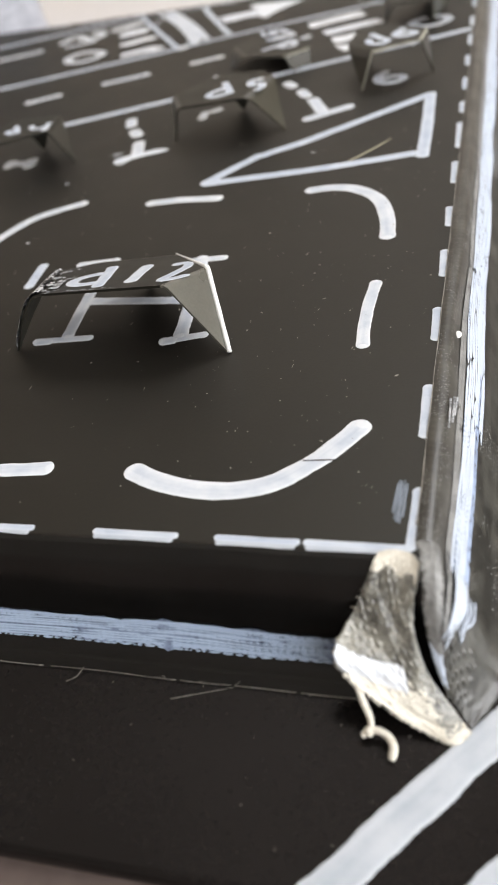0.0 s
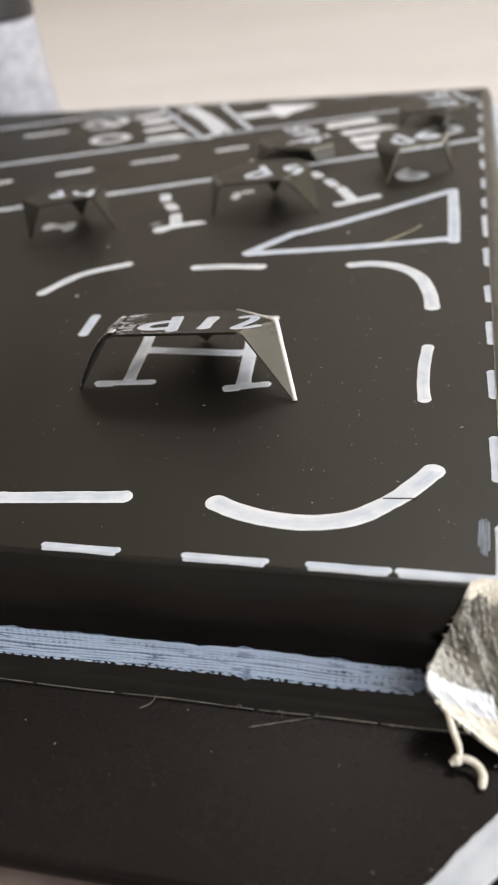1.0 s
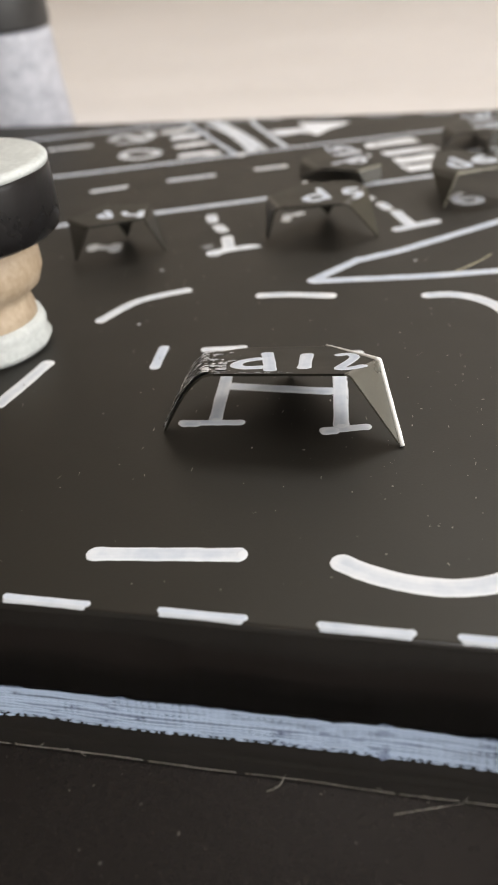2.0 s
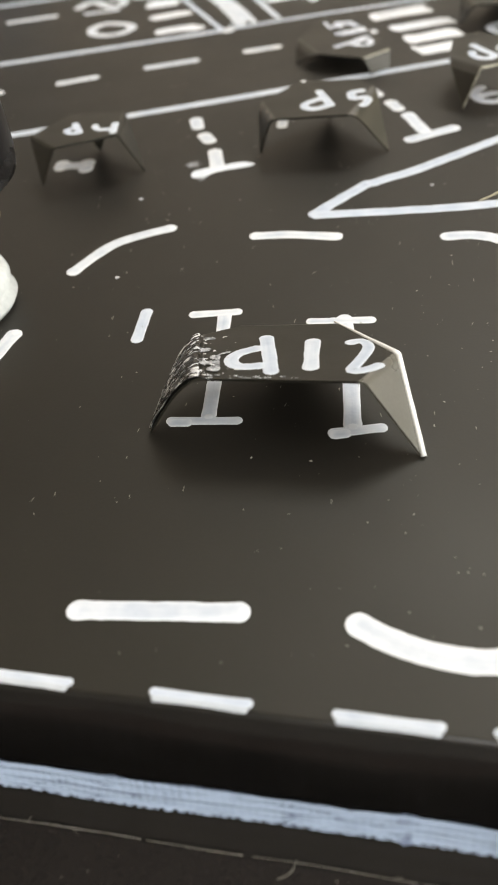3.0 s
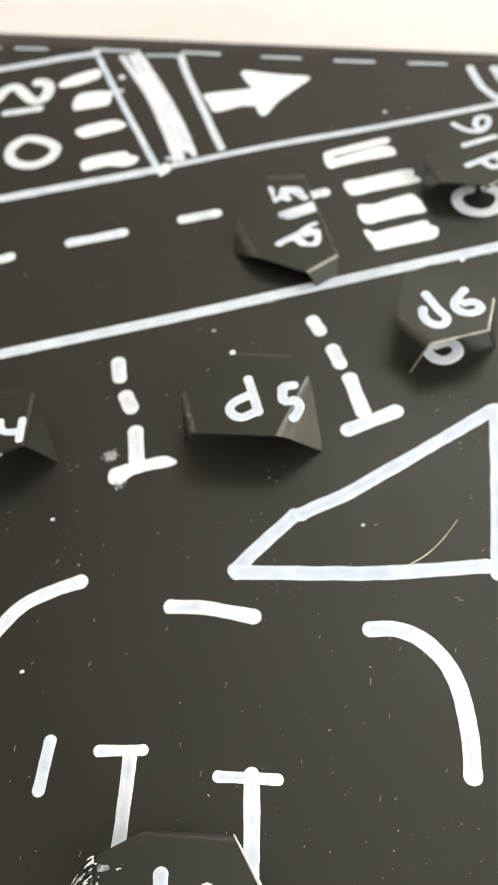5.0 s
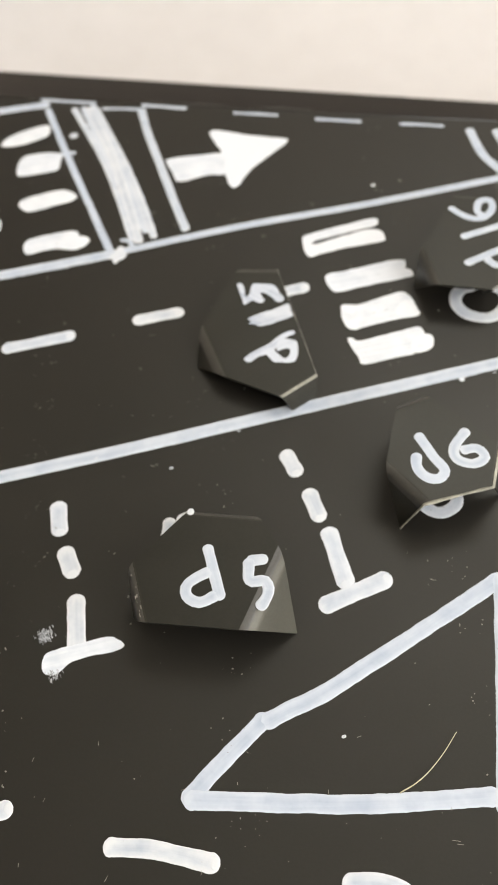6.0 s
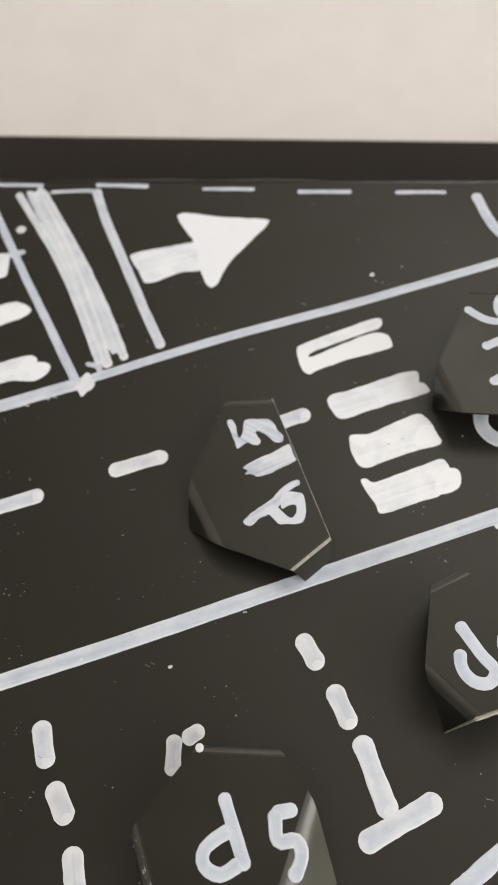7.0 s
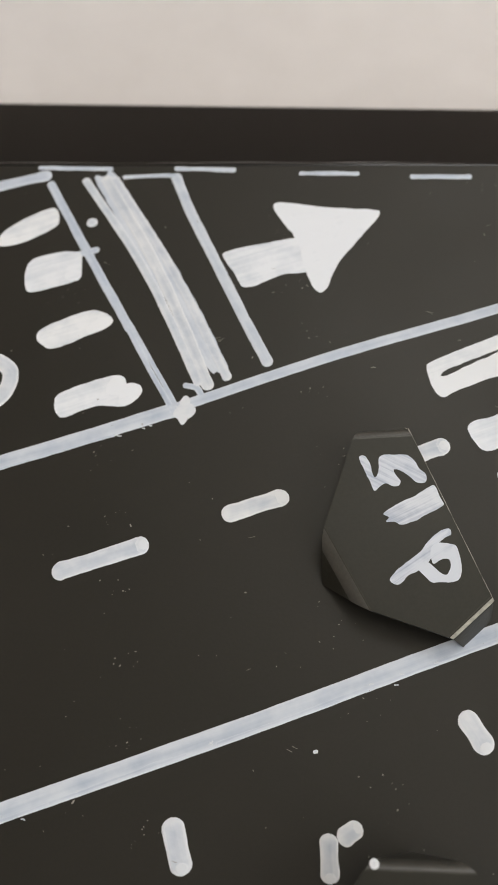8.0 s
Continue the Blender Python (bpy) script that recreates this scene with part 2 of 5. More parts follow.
def box(x0, y0, z0, x1, y1, z1, bevel=0.0, seg=2, scale=U):
    bm = bmesh.new()
    bmesh.ops.create_cube(bm, size=1)
    for v in bm.verts:
        v.co = Vector(((x0 + x1) / 2 + v.co.x * (x1 - x0), (y0 + y1) / 2 + v.co.y * (y1 - y0), (z0 + z1) / 2 + v.co.z * (z1 - z0))) * scale
    if bevel:
        bmesh.ops.bevel(bm, geom=bm.edges[:], offset=bevel * scale, segments=seg, affect="EDGES", profile=0.5)
    return bm


def smooth_line(points, step=0.25):
    """A Catmull-Rom line through the points, sampled about every step."""
    p = [Vector((*q, 0)) if len(q) == 2 else Vector(q) for q in points]
    p = [p[0] * 2 - p[1]] + p + [p[-1] * 2 - p[-2]]
    out = []
    for a, b, c, d in zip(p, p[1:], p[2:], p[3:]):
        k = max(2, int((c - b).length / step))
        for i in range(k):
            t = i / k
            out.append(0.5 * (2 * b + (c - a) * t + (2 * a - 5 * b + 4 * c - d) * t * t + (3 * b - a - 3 * c + d) * t ** 3))
    out.append(p[-2])
    return out


stroke_seed = [0]


def paint_layers(bm):
    """Two UV maps of a stroke: metres along and across it, and how near its rim a place lies."""
    names = bm.loops.layers.uv
    for name in ("UVMap", "rim"):
        if names.get(name) is None:
            names.new(name)
    return names.get("UVMap"), names.get("rim")


def stroke_into(bm, points, width, height=0.009, ground=None, wobble=0.11, step=0.16, lift=0.0, ends=1.0, drop=False):
    """A bead of marker paint along a line: domed, with round ends and an uneven edge."""
    stroke_seed[0] += 1
    seed = stroke_seed[0] * 7.31
    uv, rim = paint_layers(bm)
    cap = width * 0.3
    first, last = Vector((*points[0][:2], 0)), Vector((*points[-1][:2], 0))
    a, b = first - Vector((*points[1][:2], 0)), last - Vector((*points[-2][:2], 0))
    a, b = first + a.normalized() * cap, last + b.normalized() * cap
    points = [(a.x, a.y)] + [q[:2] for q in points[1:-1]] + [(b.x, b.y)]
    line = smooth_line(points, step)
    total = sum((b - a).length for a, b in zip(line, line[1:]))
    half = width / 2
    # denser samples at the two ends
    dense, run = [], 0.0
    for a, b in zip(line, line[1:]):
        d = (b - a).length
        near = min(run, total - run - d) < half * 1.2
        k = 4 if near else 1
        for i in range(k):
            dense.append((a.lerp(b, i / k), run + d * i / k))
        run += d
    dense.append((line[-1], total))
    rows, place_uv = [], []
    for i, (q, s) in enumerate(dense):
        a, b = dense[max(0, i - 1)][0], dense[min(len(dense) - 1, i + 1)][0]
        t = (b - a)
        t.z = 0
        t.normalize()
        side = Vector((-t.y, t.x, 0))
        e = min(s, total - s) / (half * ends)
        r = half * (math.sqrt(max(0.0, 1 - (1 - min(1, e)) ** 2)) * 0.97 + 0.03) * (1 + 0.07 * math.exp(-(e - 1) ** 2 * 2))
        n1 = noise.noise(Vector((s * 0.9, seed, 0))) + 0.5 * noise.noise(Vector((s * 3.1, seed, 5))) + 0.35 * noise.noise(Vector((s * 9.0, seed, 7)))
        n2 = noise.noise(Vector((s * 0.9, seed, 9))) + 0.5 * noise.noise(Vector((s * 3.1, seed, 14))) + 0.35 * noise.noise(Vector((s * 9.0, seed, 17)))
        rows.append([])
        place_uv.append([])
        for u, h in ((-1, -0.2), (-0.96, 0.7), (-0.7, 1.0), (0, 0.9), (0.7, 1.0), (0.96, 0.7), (1, -0.2)):
            w = r * (1 + wobble * (n1 if u < 0 else n2))
            p = q + side * (u * w)
            z = (ground(p.x, p.y) if ground else q.z) + lift + height * h * (0.35 + 0.65 * r / half)
            rows[-1].append(bm.verts.new((p.x * U, p.y * U, z * U)))
            place_uv[-1].append((((s + seed) * U, (u * half + seed) * U), (0.95 if drop else max(abs(u) ** 3, 1 - min(1, e * 0.8)), 0)))
    for i in range(len(rows) - 1):
        for j in range(6):
            f = bm.faces.new((rows[i][j], rows[i + 1][j], rows[i + 1][j + 1], rows[i][j + 1]))
            for loop, c in zip(f.loops, (place_uv[i][j], place_uv[i + 1][j], place_uv[i + 1][j + 1], place_uv[i][j + 1])):
                loop[uv].uv, loop[rim].uv = c
    bm.faces.new(rows[0][::1])
    bm.faces.new(rows[-1][::-1])


def stroke(name, parent, lines, width=0.75, material=None, label="", lift=0.0, **kw):
    """One mark of one or more strokes."""
    bm = bmesh.new()
    for i, pts in enumerate(lines):
        drop = len(pts) == 2 and (Vector(pts[0]) - Vector(pts[1])).length < 0.12 and len(lines) > 1
        stroke_into(bm, pts, width * (0.62 if drop else 1.0), lift=lift + (0.004 if drop else min(0.012, 0.002 * i)), drop=drop, **kw)
    bmesh.ops.recalc_face_normals(bm, faces=bm.faces[:])
    return part(name, bm, material or M_PAINT, parent, label)


def closed_line(points):
    """A closed Catmull-Rom outline through the points."""
    p = [Vector((*q, 0)) for q in points]
    out = []
    for i in range(len(p)):
        a, b, c, d = p[i - 1], p[i], p[(i + 1) % len(p)], p[(i + 2) % len(p)]
        k = max(3, int((c - b).length / 0.1))
        for j in range(k):
            t = j / k
            out.append(0.5 * (2 * b + (c - a) * t + (2 * a - 5 * b + 4 * c - d) * t * t + (3 * b - a - 3 * c + d) * t ** 3))
    return out


def blot_into(bm, points, along, height=0.014, lift=0.0, ragged=0.035, pool=0.45):
    """A patch of marker paint filled in to an uneven outline; along is the way the nib went."""
    stroke_seed[0] += 1
    seed = stroke_seed[0] * 5.77
    uv, rim_uv = paint_layers(bm)
    along = Vector((*along, 0)).normalized()
    rim = []
    for q in closed_line(points):
        w = Vector((noise.noise(Vector((q.x * 2.2, q.y * 2.2, seed))) + 0.5 * noise.noise(Vector((q.x * 6, q.y * 6, seed))),
                    noise.noise(Vector((q.x * 2.2, q.y * 2.2, seed + 9))) + 0.5 * noise.noise(Vector((q.x * 6, q.y * 6, seed + 9))), 0))
        rim.append(bm.verts.new((q + w * ragged) * U + Vector((0, 0, (lift - 0.004) * U))))
    face = bm.faces.new(rim)
    face.normal_update()
    if face.normal.z < 0:
        face.normal_flip()
    made = bmesh.ops.inset_region(bm, faces=[face], thickness=0.05 * U, depth=0)["faces"] + [face]
    for v in face.verts:
        v.co.z = (lift + height) * U
    made = [f for f in made if f is not face] + bmesh.ops.triangulate(bm, faces=[face])["faces"]
    for f in made:
        for loop in f.loops:
            q = loop.vert.co / U
            loop[uv].uv = ((q.dot(along) + seed) * U, (along.x * q.y - along.y * q.x + seed) * U)
            loop[rim_uv].uv = (pool if q.z > lift else 1.0, 0)


def blot(name, parent, patches, label="", material=None, along=(1, 0.4), lift=0.0):
    bm = bmesh.new()
    for i, pts in enumerate(patches):
        # a second pass of the pen lies thicker on the first
        blot_into(bm, pts, along, lift=lift + 0.006 * i, pool=0.9 if i else 0.4)
    return part(name, bm, material or M_PAINT_BAND, parent, label)


def tube_into(bm, points, radius, taper=1.0, sides=8, step=0.2, knobs=0.0):
    line = smooth_line(points, step)
    rings = []
    for i, q in enumerate(line):
        a, b = line[max(0, i - 1)], line[min(len(line) - 1, i + 1)]
        t = (b - a).normalized()
        s = t.orthogonal().normalized() if i == 0 else (s - t * s.dot(t)).normalized()
        w = t.cross(s)
        k = i / (len(line) - 1)
        r = radius * (1 + (taper - 1) * k) * (1 + knobs * noise.noise(q * 2.3))
        rings.append([bm.verts.new((q + (s * math.cos(g) + w * math.sin(g)) * r) * U) for g in [2 * math.pi * j / sides for j in range(sides)]])
    for r0, r1 in zip(rings, rings[1:]):
        for j in range(sides):
            bm.faces.new((r0[j], r0[(j + 1) % sides], r1[(j + 1) % sides], r1[j]))
    bm.faces.new(rings[0][::-1])
    bm.faces.new(rings[-1])


def lathe(profile, sides=48, wobble=0.0):
    """A turned body from (radius, height) pairs."""
    bm = bmesh.new()
    rings = []
    for r, z in profile:
        rings.append([bm.verts.new(Vector((r * math.cos(g) * (1 + wobble * noise.noise(Vector((math.cos(g) * 2, math.sin(g) * 2, z)))),
                                           r * math.sin(g) * (1 + wobble * noise.noise(Vector((math.cos(g) * 2, math.sin(g) * 2, z + 7)))), z)) * U)
                      for g in [2 * math.pi * j / sides for j in range(sides)]])
    for r0, r1 in zip(rings, rings[1:]):
        for j in range(sides):
            bm.faces.new((r0[j], r0[(j + 1) % sides], r1[(j + 1) % sides], r1[j]))
    bm.faces.new(rings[0][::-1])
    bm.faces.new(rings[-1])
    return bm


# ---- room ----


def wall(name, label, x0, y0, z0, x1, y1, z1, material=M_WALL):
    ob = link(name, box(x0, y0, z0, x1, y1, z1, scale=1), material, smooth=False)
    return tagged(ob, label, "wall", kind="structure")


# out-of-view walls and ceiling, toned for what the boards reflect
T_W = 0.12
wall("wall_south", "unseen plain pale brown wall", RX0 - T_W, RY0 - T_W, RZ0, RX1 + T_W, RY0, RZ1, M_DARKWALL)
wall("wall_west", "unseen plain cream plastered wall", RX0 - T_W, RY0, RZ0, RX0, RY1, RZ1)


def wall_with_window(name, window_name, along, at, lo, hi, opening):
    """A wall built round an opening, with a painted frame set into it."""
    a0, a1, z0, z1 = opening

    def slab(p0, p1, q0, q1, d0, d1, bevel=0.0):
        return box(p0, at + d0, q0, p1, at + d1, q1, bevel, 2, 1) if along == "x" else box(at + d0, p0, q0, at + d1, p1, q1, bevel, 2, 1)

    bm = bmesh.new()
    for piece in ((lo, a0, RZ0, RZ1), (a1, hi, RZ0, RZ1), (a0, a1, RZ0, z0), (a0, a1, z1, RZ1)):
        b2 = slab(*piece, 0, T_W)
        tmp = bpy.data.meshes.new("tmp")
        b2.to_mesh(tmp)
        b2.free()
        bm.from_mesh(tmp)
        bpy.data.meshes.remove(tmp)
    tagged(link(name, bm, M_WALL, smooth=False), "unseen cream plastered wall with a window opening", "wall", kind="structure")
    win = tagged(new(window_name), "unseen white-painted window added to light the board", "window", kind="structure")
    for piece in ((a0, a0 + 0.05, z0, z1), (a1 - 0.05, a1, z0, z1), (a0 + 0.05, a1 - 0.05, z0, z0 + 0.05), (a0 + 0.05, a1 - 0.05, z1 - 0.05, z1)):
        part("window_frame", slab(*piece, 0.06, 0.10, 0.004), M_FRAME, win, smooth=False)


wall_with_window("wall_east", "window_1", "y", RX1, RY0, RY1, WIN)
wall_with_window("wall_north", "window_2", "x", RY1, RX0 - T_W, RX1 + T_W, WIN_N)
tagged(link("floor", box(RX0, RY0, RZ0 - 0.05, RX1, RY1, RZ0, scale=1), M_FLOOR, smooth=False), "unseen plain grey floor under the table", "floor", kind="structure")
tagged(link("ceiling", box(RX0, RY0, RZ1, RX1, RY1, RZ1 + 0.05, scale=1), M_CEILING, smooth=False), "unseen plain grey-beige ceiling", "ceiling", kind="structure")

# ---- table and sheet ----
Z_BASE, BASE_T = -4.5, 0.9
Z_TAB = Z_BASE - BASE_T - 0.25
table = thing("table", "dark brown wooden table under the board", "table", (0, 0, Z_TAB))
part("tabletop", box(-200, -90, -8, 180, 300, -0.25, 0.6), M_TABLE, table, smooth=False)
for lx in (-190, 170):
    for ly in (-80, 290):
        part("leg", box(lx - 8, ly - 8, (RZ0 / U) - Z_TAB, lx + 8, ly + 8, -8, 0.8), M_TABLE, table, smooth=False)

bm = bmesh.new()
NX, NY = 120, 120
grid = []
for j in range(NY + 1):
    row = []
    y = -60 + (j / NY) ** 1.2 * 350
    for i in range(NX + 1):
        x = -180 + 340 * i / NX
        far = min(1, max(0, (y - 47) / 12, (x - 23) / 12))
        z = Z_TAB - 0.2 + 0.12 + far * (0.35 + 1.7 / (1 + math.exp(-(y - 55.5 - 0.02 * x - 1.5 * noise.noise(Vector((x * 0.05, 0, 5)))) / 1.6)) - 1.2 / (1 + math.exp(-(y - 70) / 5)) + 0.55 * noise.noise(Vector((x * 0.028, y * 0.07, 2))) + 0.3 * noise.noise(Vector((x * 0.09 + y * 0.05, y * 0.12, 8))))
        row.append(bm.verts.new((x * U, y * U, z * U)))
    grid.append(row)
for r0, r1 in zip(grid, grid[1:]):
    for i in range(NX):
        if r1[i].co.y > 24 * U or r0[i].co.x > 14 * U:
            bm.faces.new((r0[i], r0[i + 1], r1[i + 1], r1[i]))
bmesh.ops.delete(bm, geom=[v for v in bm.verts if not v.link_faces], context="VERTS")
bmesh.ops.solidify(bm, geom=bm.faces[:], thickness=0.1 * U)
tagged(link("white_sheet", bm, M_CLOTH), "slightly creased off-white cloth spread on the table", "cloth")

# ---- base board under the road board ----
BX0, BX1, BY0, BY1 = -62.0, 12.55, -32.15, 36.7
base = thing("base_board", "larger matt black board under the road board", "board", (0, 0, Z_BASE))
bm = box(BX0 - 9, -40.3, -BASE_T, 21.0, 45.2, 0, 0.3)
for v in bm.verts:
    if v.co.y > 40 * U:
        v.co.y -= (v.co.x - 6 * U) * 0.026  # the far edge is cut a little askew
part("panel", bm, M_BASE, base)
FLAT0 = dict(height=0.014)
stroke("painted_line", base, [[(10.1, -40.3), (10.75, -39.55), (12.0, -38.0), (13.35, -36.4), (14.75, -34.75), (20.6, -28.3)]], 1.12, M_PAINT_BASE, "broad white painted diagonal line", **FLAT0)
stroke("painted_line", base, [[(13.9, -40.1), (16.5, -37.2), (20.6, -33.0)]], 1.1, M_PAINT_BASE)


def foot_height(x, y):
    """Height over the base where the side tape's foot runs out."""
    return 0.16 + max(0.0, (14.95 - x) * 1.7)


stroke("painted_mark", base, [[(15.45, 4.2), (15.5, 11.3)]], 1.6, M_PAINT, "white painted block by the tape's foot", ground=foot_height)

# ---- road board ----
board = thing("road_board", "matt black model road board with hand-painted white markings", "board")
part("panel", box(BX0, BY0, Z_BASE + 0.03, BX1, BY1, 0, 0.05), M_BOARD, board, smooth=False)

FRONT = [(-0.02, -0.02), (0.12, 0.03), (0.30, -0.10), (0.52, -0.55), (0.75, -1.30), (0.92, -2.20), (1.05, -3.10), (1.30, -3.85), (1.70, -4.30), (2.15, -4.45), (2.15, -4.49), (0.3, -4.49)]

SIDE = [(-0.24, 0.0), (-0.22, 0.045), (0.20, 0.05), (0.38, -0.04), (0.62, -0.45), (0.92, -1.05), (1.25, -1.85), (1.65, -2.85), (2.05, -3.75), (2.35, -4.30), (2.60, -4.46), (2.60, -4.49), (0.3, -4.49)]


def edge_tape(name, p0, p1, out, parent, profile, material=M_TAPE):
    """Cloth tape bound over one edge of the board, rounded, down to the base."""
    bm = bmesh.new()
    p0, p1, out = Vector((*p0, 0)), Vector((*p1, 0)), Vector((*out, 0))
    length = (p1 - p0).length
    k = int(length / 0.6)
    rows = []
    for i in range(k + 1):
        q = p0.lerp(p1, i / k)
        row = []
        for j, (o, z) in enumerate(profile):
            bend = 0.10 * noise.noise(Vector((i * 0.13, j * 0.35, p0.x))) * (0.15 if j < 2 or j > 8 else 1)
            v = q + out * (o + bend)
            row.append(bm.verts.new((v.x * U, v.y * U, (z + 0.4 * bend) * U)))
        rows.append(row)
    for r0, r1 in zip(rows, rows[1:]):
        for j in range(len(profile) - 1):
            bm.faces.new((r0[j], r0[j + 1], r1[j + 1], r1[j]))
    bmesh.ops.recalc_face_normals(bm, faces=bm.faces[:])
    return part(name, bm, material, parent, "black cloth tape bound over the edge")


front_tape = edge_tape("edge_tape", (BX0, BY0), (BX1 + 0.3, BY0), (0, -1), board, FRONT)
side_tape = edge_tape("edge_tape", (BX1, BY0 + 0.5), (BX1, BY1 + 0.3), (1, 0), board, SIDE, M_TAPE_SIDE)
edge_tape("edge_tape", (BX1 + 0.3, BY1), (BX0, BY1), (0, 1), board, FRONT)


SIDE_Y0 = BY0 + 0.5


def side_stripe(along, x0, x1, at, sign, lo, hi, seed, profile, streaks, broken, lift=0.0, fill=0.55, jitter=0.1):
    """Dry white marker dragged along the taped side: several thin streaks, broken in places."""
    bm = bmesh.new()
    uv, rim = paint_layers(bm)
    for s in range(streaks):
        z0 = lo + (hi - lo) * (s + 0.5 + (0.3 if along == "x" else 0.08) * noise.noise(Vector((s * 3.3, seed, 8)))) / streaks
        broad = 1 + (0.45 if along == "x" else 0.1) * noise.noise(Vector((s * 5.1, seed, 2)))
        x = x0 + (0.8 if along == "x" else jitter) * abs(noise.noise(Vector((s * 2.7, seed, 0))))
        x_end = x1 - 0.9 * abs(noise.noise(Vector((s * 1.7, seed, 4))))
        while x < x_end:
            e = min(x_end, x + random.uniform(*broken))
            k = max(6, int((e - x) / 0.3))
            rows = []
            for i in range(k + 1):
                q = x + (e - x) * i / k
                z = z0 + 0.10 * noise.noise(Vector((q * 0.15, seed, 0))) + 0.03 * noise.noise(Vector((q * 0.5, seed, s)))
                h = (hi - lo) / streaks * broad * (fill + 0.22 * noise.noise(Vector((q * 1.3, s, seed)))) * min(1, 0.12 + 2.2 * math.sqrt(min(i, k - i) * (e - x) / k))
                row = []
                for w, zz in ((-1, z - h), (0, z), (1, z + h)):
                    o, j = 1.05, 5.0
                    for index, ((oa, za), (ob, zb)) in enumerate(zip(profile, profile[1:])):
                        if zb <= zz <= za:
                            o = oa + (ob - oa) * (za - zz) / (za - zb)
                            j = index + (za - zz) / (za - zb)
                    first = BX0 if along == "x" else SIDE_Y0
                    bend = 0.10 * noise.noise(Vector(((q - first) / 0.6 * 0.13, j * 0.35, BX0 if along == "x" else BX1)))
                    o += bend + 0.06 + 0.5 * lift + (0.02 if w == 0 else 0.0)
                    v = bm.verts.new(Vector((q, at + sign * o, zz) if along == "x" else (at + sign * o, q, zz)) * U)
                    row.append((v, (q * U, (zz + seed) * U)))
                rows.append(row)
            for r0, r1 in zip(rows, rows[1:]):
                for j in range(2):
                    corners = (r0[j], r0[j + 1], r1[j + 1], r1[j])
                    f = bm.faces.new([c[0] for c in corners])
                    for loop, c in zip(f.loops, corners):
                        loop[uv].uv, loop[rim].uv = c[1], (0.36, 0)
            x = e + random.uniform(0.02, 0.15)
    bmesh.ops.recalc_face_normals(bm, faces=bm.faces[:])
    return bm


# front: one broad coat, a thinner streak below it and a ragged fringe
for lo, hi, streaks, broken, seed, material, lift, fill in ((-3.80, -2.84, 1, (70, 90), 11, M_PAINT_WASH, -0.05, 0.5), (-3.38, -2.82, 6, (3, 14), 1, M_PAINT_BLUE, 0.0, 0.46), (-3.80, -3.42, 4, (2, 9), 5, M_PAINT_BLUE, 0.0, 0.42), (-3.88, -3.76, 2, (0.08, 0.4), 7, M_PAINT_BLUE, 0.0, 0.5)):
    part("side_stripe", side_stripe("x", -34, 10.2 if material is M_PAINT_WASH else 9.75, BY0, -1, lo, hi, seed, FRONT, streaks, broken, lift, fill), material, front_tape, "bluish white marker line along the taped side")
part("side_stripe", side_stripe("y", -25, BY1 - 1, BX1, 1, -2.15, -1.58, 13, SIDE, 4, (3, 10), 0.0, 0.54, 14), M_PAINT_SIDE, side_tape, "lower streaks of the white marker line")
# right: a silver band painted for the tape's sheen, the white line, and stray hairlines under it
part("side_stripe", side_stripe("y", SIDE_Y0 - 0.4, BY1 - 1, BX1, 1, -1.60, -0.74, 2, SIDE, 6, (5, 14), 0.0, 0.46), M_PAINT_SIDE, side_tape, "streaky white marker line along the taped side")
part("silver_band", side_stripe("y", SIDE_Y0, BY1 - 1, BX1, 1, -0.72, -0.42, 3, SIDE, 2, (4, 12), -0.05), M_TAPE_SHEEN, side_tape, "silver sheen painted as a band on the worn tape")
part("side_hairlines", side_stripe("y", SIDE_Y0, -14, BX1, 1, -1.95, -1.64, 4, SIDE, 4, (0.2, 1.6), -0.07), M_PAINT_THIN, side_tape, "stray thin marker hairlines on the tape")

# thread along the foot of the front tape
bm = bmesh.new()
rt = random.Random(3)
x = -30.0
while x < 10.5:
    e = x + rt.uniform(0.8, 3.0)
    r = rt.uniform(0.007, 0.014)
    pts = []
    for k in range(4):
        q = x + (e - x) * k / 3
        pts.append((q, -34.27 + 0.05 * noise.noise(Vector((q * 0.3, 0, 0))) + 0.02 * noise.noise(Vector((q * 1.5, 3, 0))), -4.40))
    tube_into(bm, pts, r, 1, 5, 0.3, 0.5)
    for k in range(rt.randrange(0, 4)):
        q = rt.uniform(x, e)
        tube_into(bm, [(q, -34.28, -4.42), (q + rt.uniform(-0.1, 0.1), -34.28 + rt.uniform(-0.1, 0.1), -4.36), (q + rt.uniform(-0.22, 0.22), -34.28 + rt.uniform(-0.2, 0.2), -4.4)], 0.008, 0.6, 4)
    x = e + rt.uniform(-0.1, 0.35)
tube_into(bm, [(4.6, -34.95, -4.47), (5.6, -34.62, -4.46), (6.6, -34.32, -4.42)], 0.011, 0.6, 5)
tube_into(bm, [(0.75, -34.75, -4.46), (1.1, -34.55, -4.4), (1.25, -34.2, -4.3)], 0.014, 0.6, 5)
part("loose_thread", bm, M_DUST, front_tape, "faint loose thread at the foot of the tape")

# worn corner patch of cloth tape, and the side tape's end that folds over towards it


def spline(points):
    line = smooth_line(points, 0.04)
    runs = [0.0]
    for a, b in zip(line, line[1:]):
        runs.append(runs[-1] + (b - a).length)

    def at(t):
        want = min(1.0, max(0.0, t)) * runs[-1]
        k = min(len(line) - 2, max(0, int(np.searchsorted(runs, want)) - 1))
        return line[k].lerp(line[k + 1], (want - runs[k]) / max(1e-6, runs[k + 1] - runs[k]))

    return at


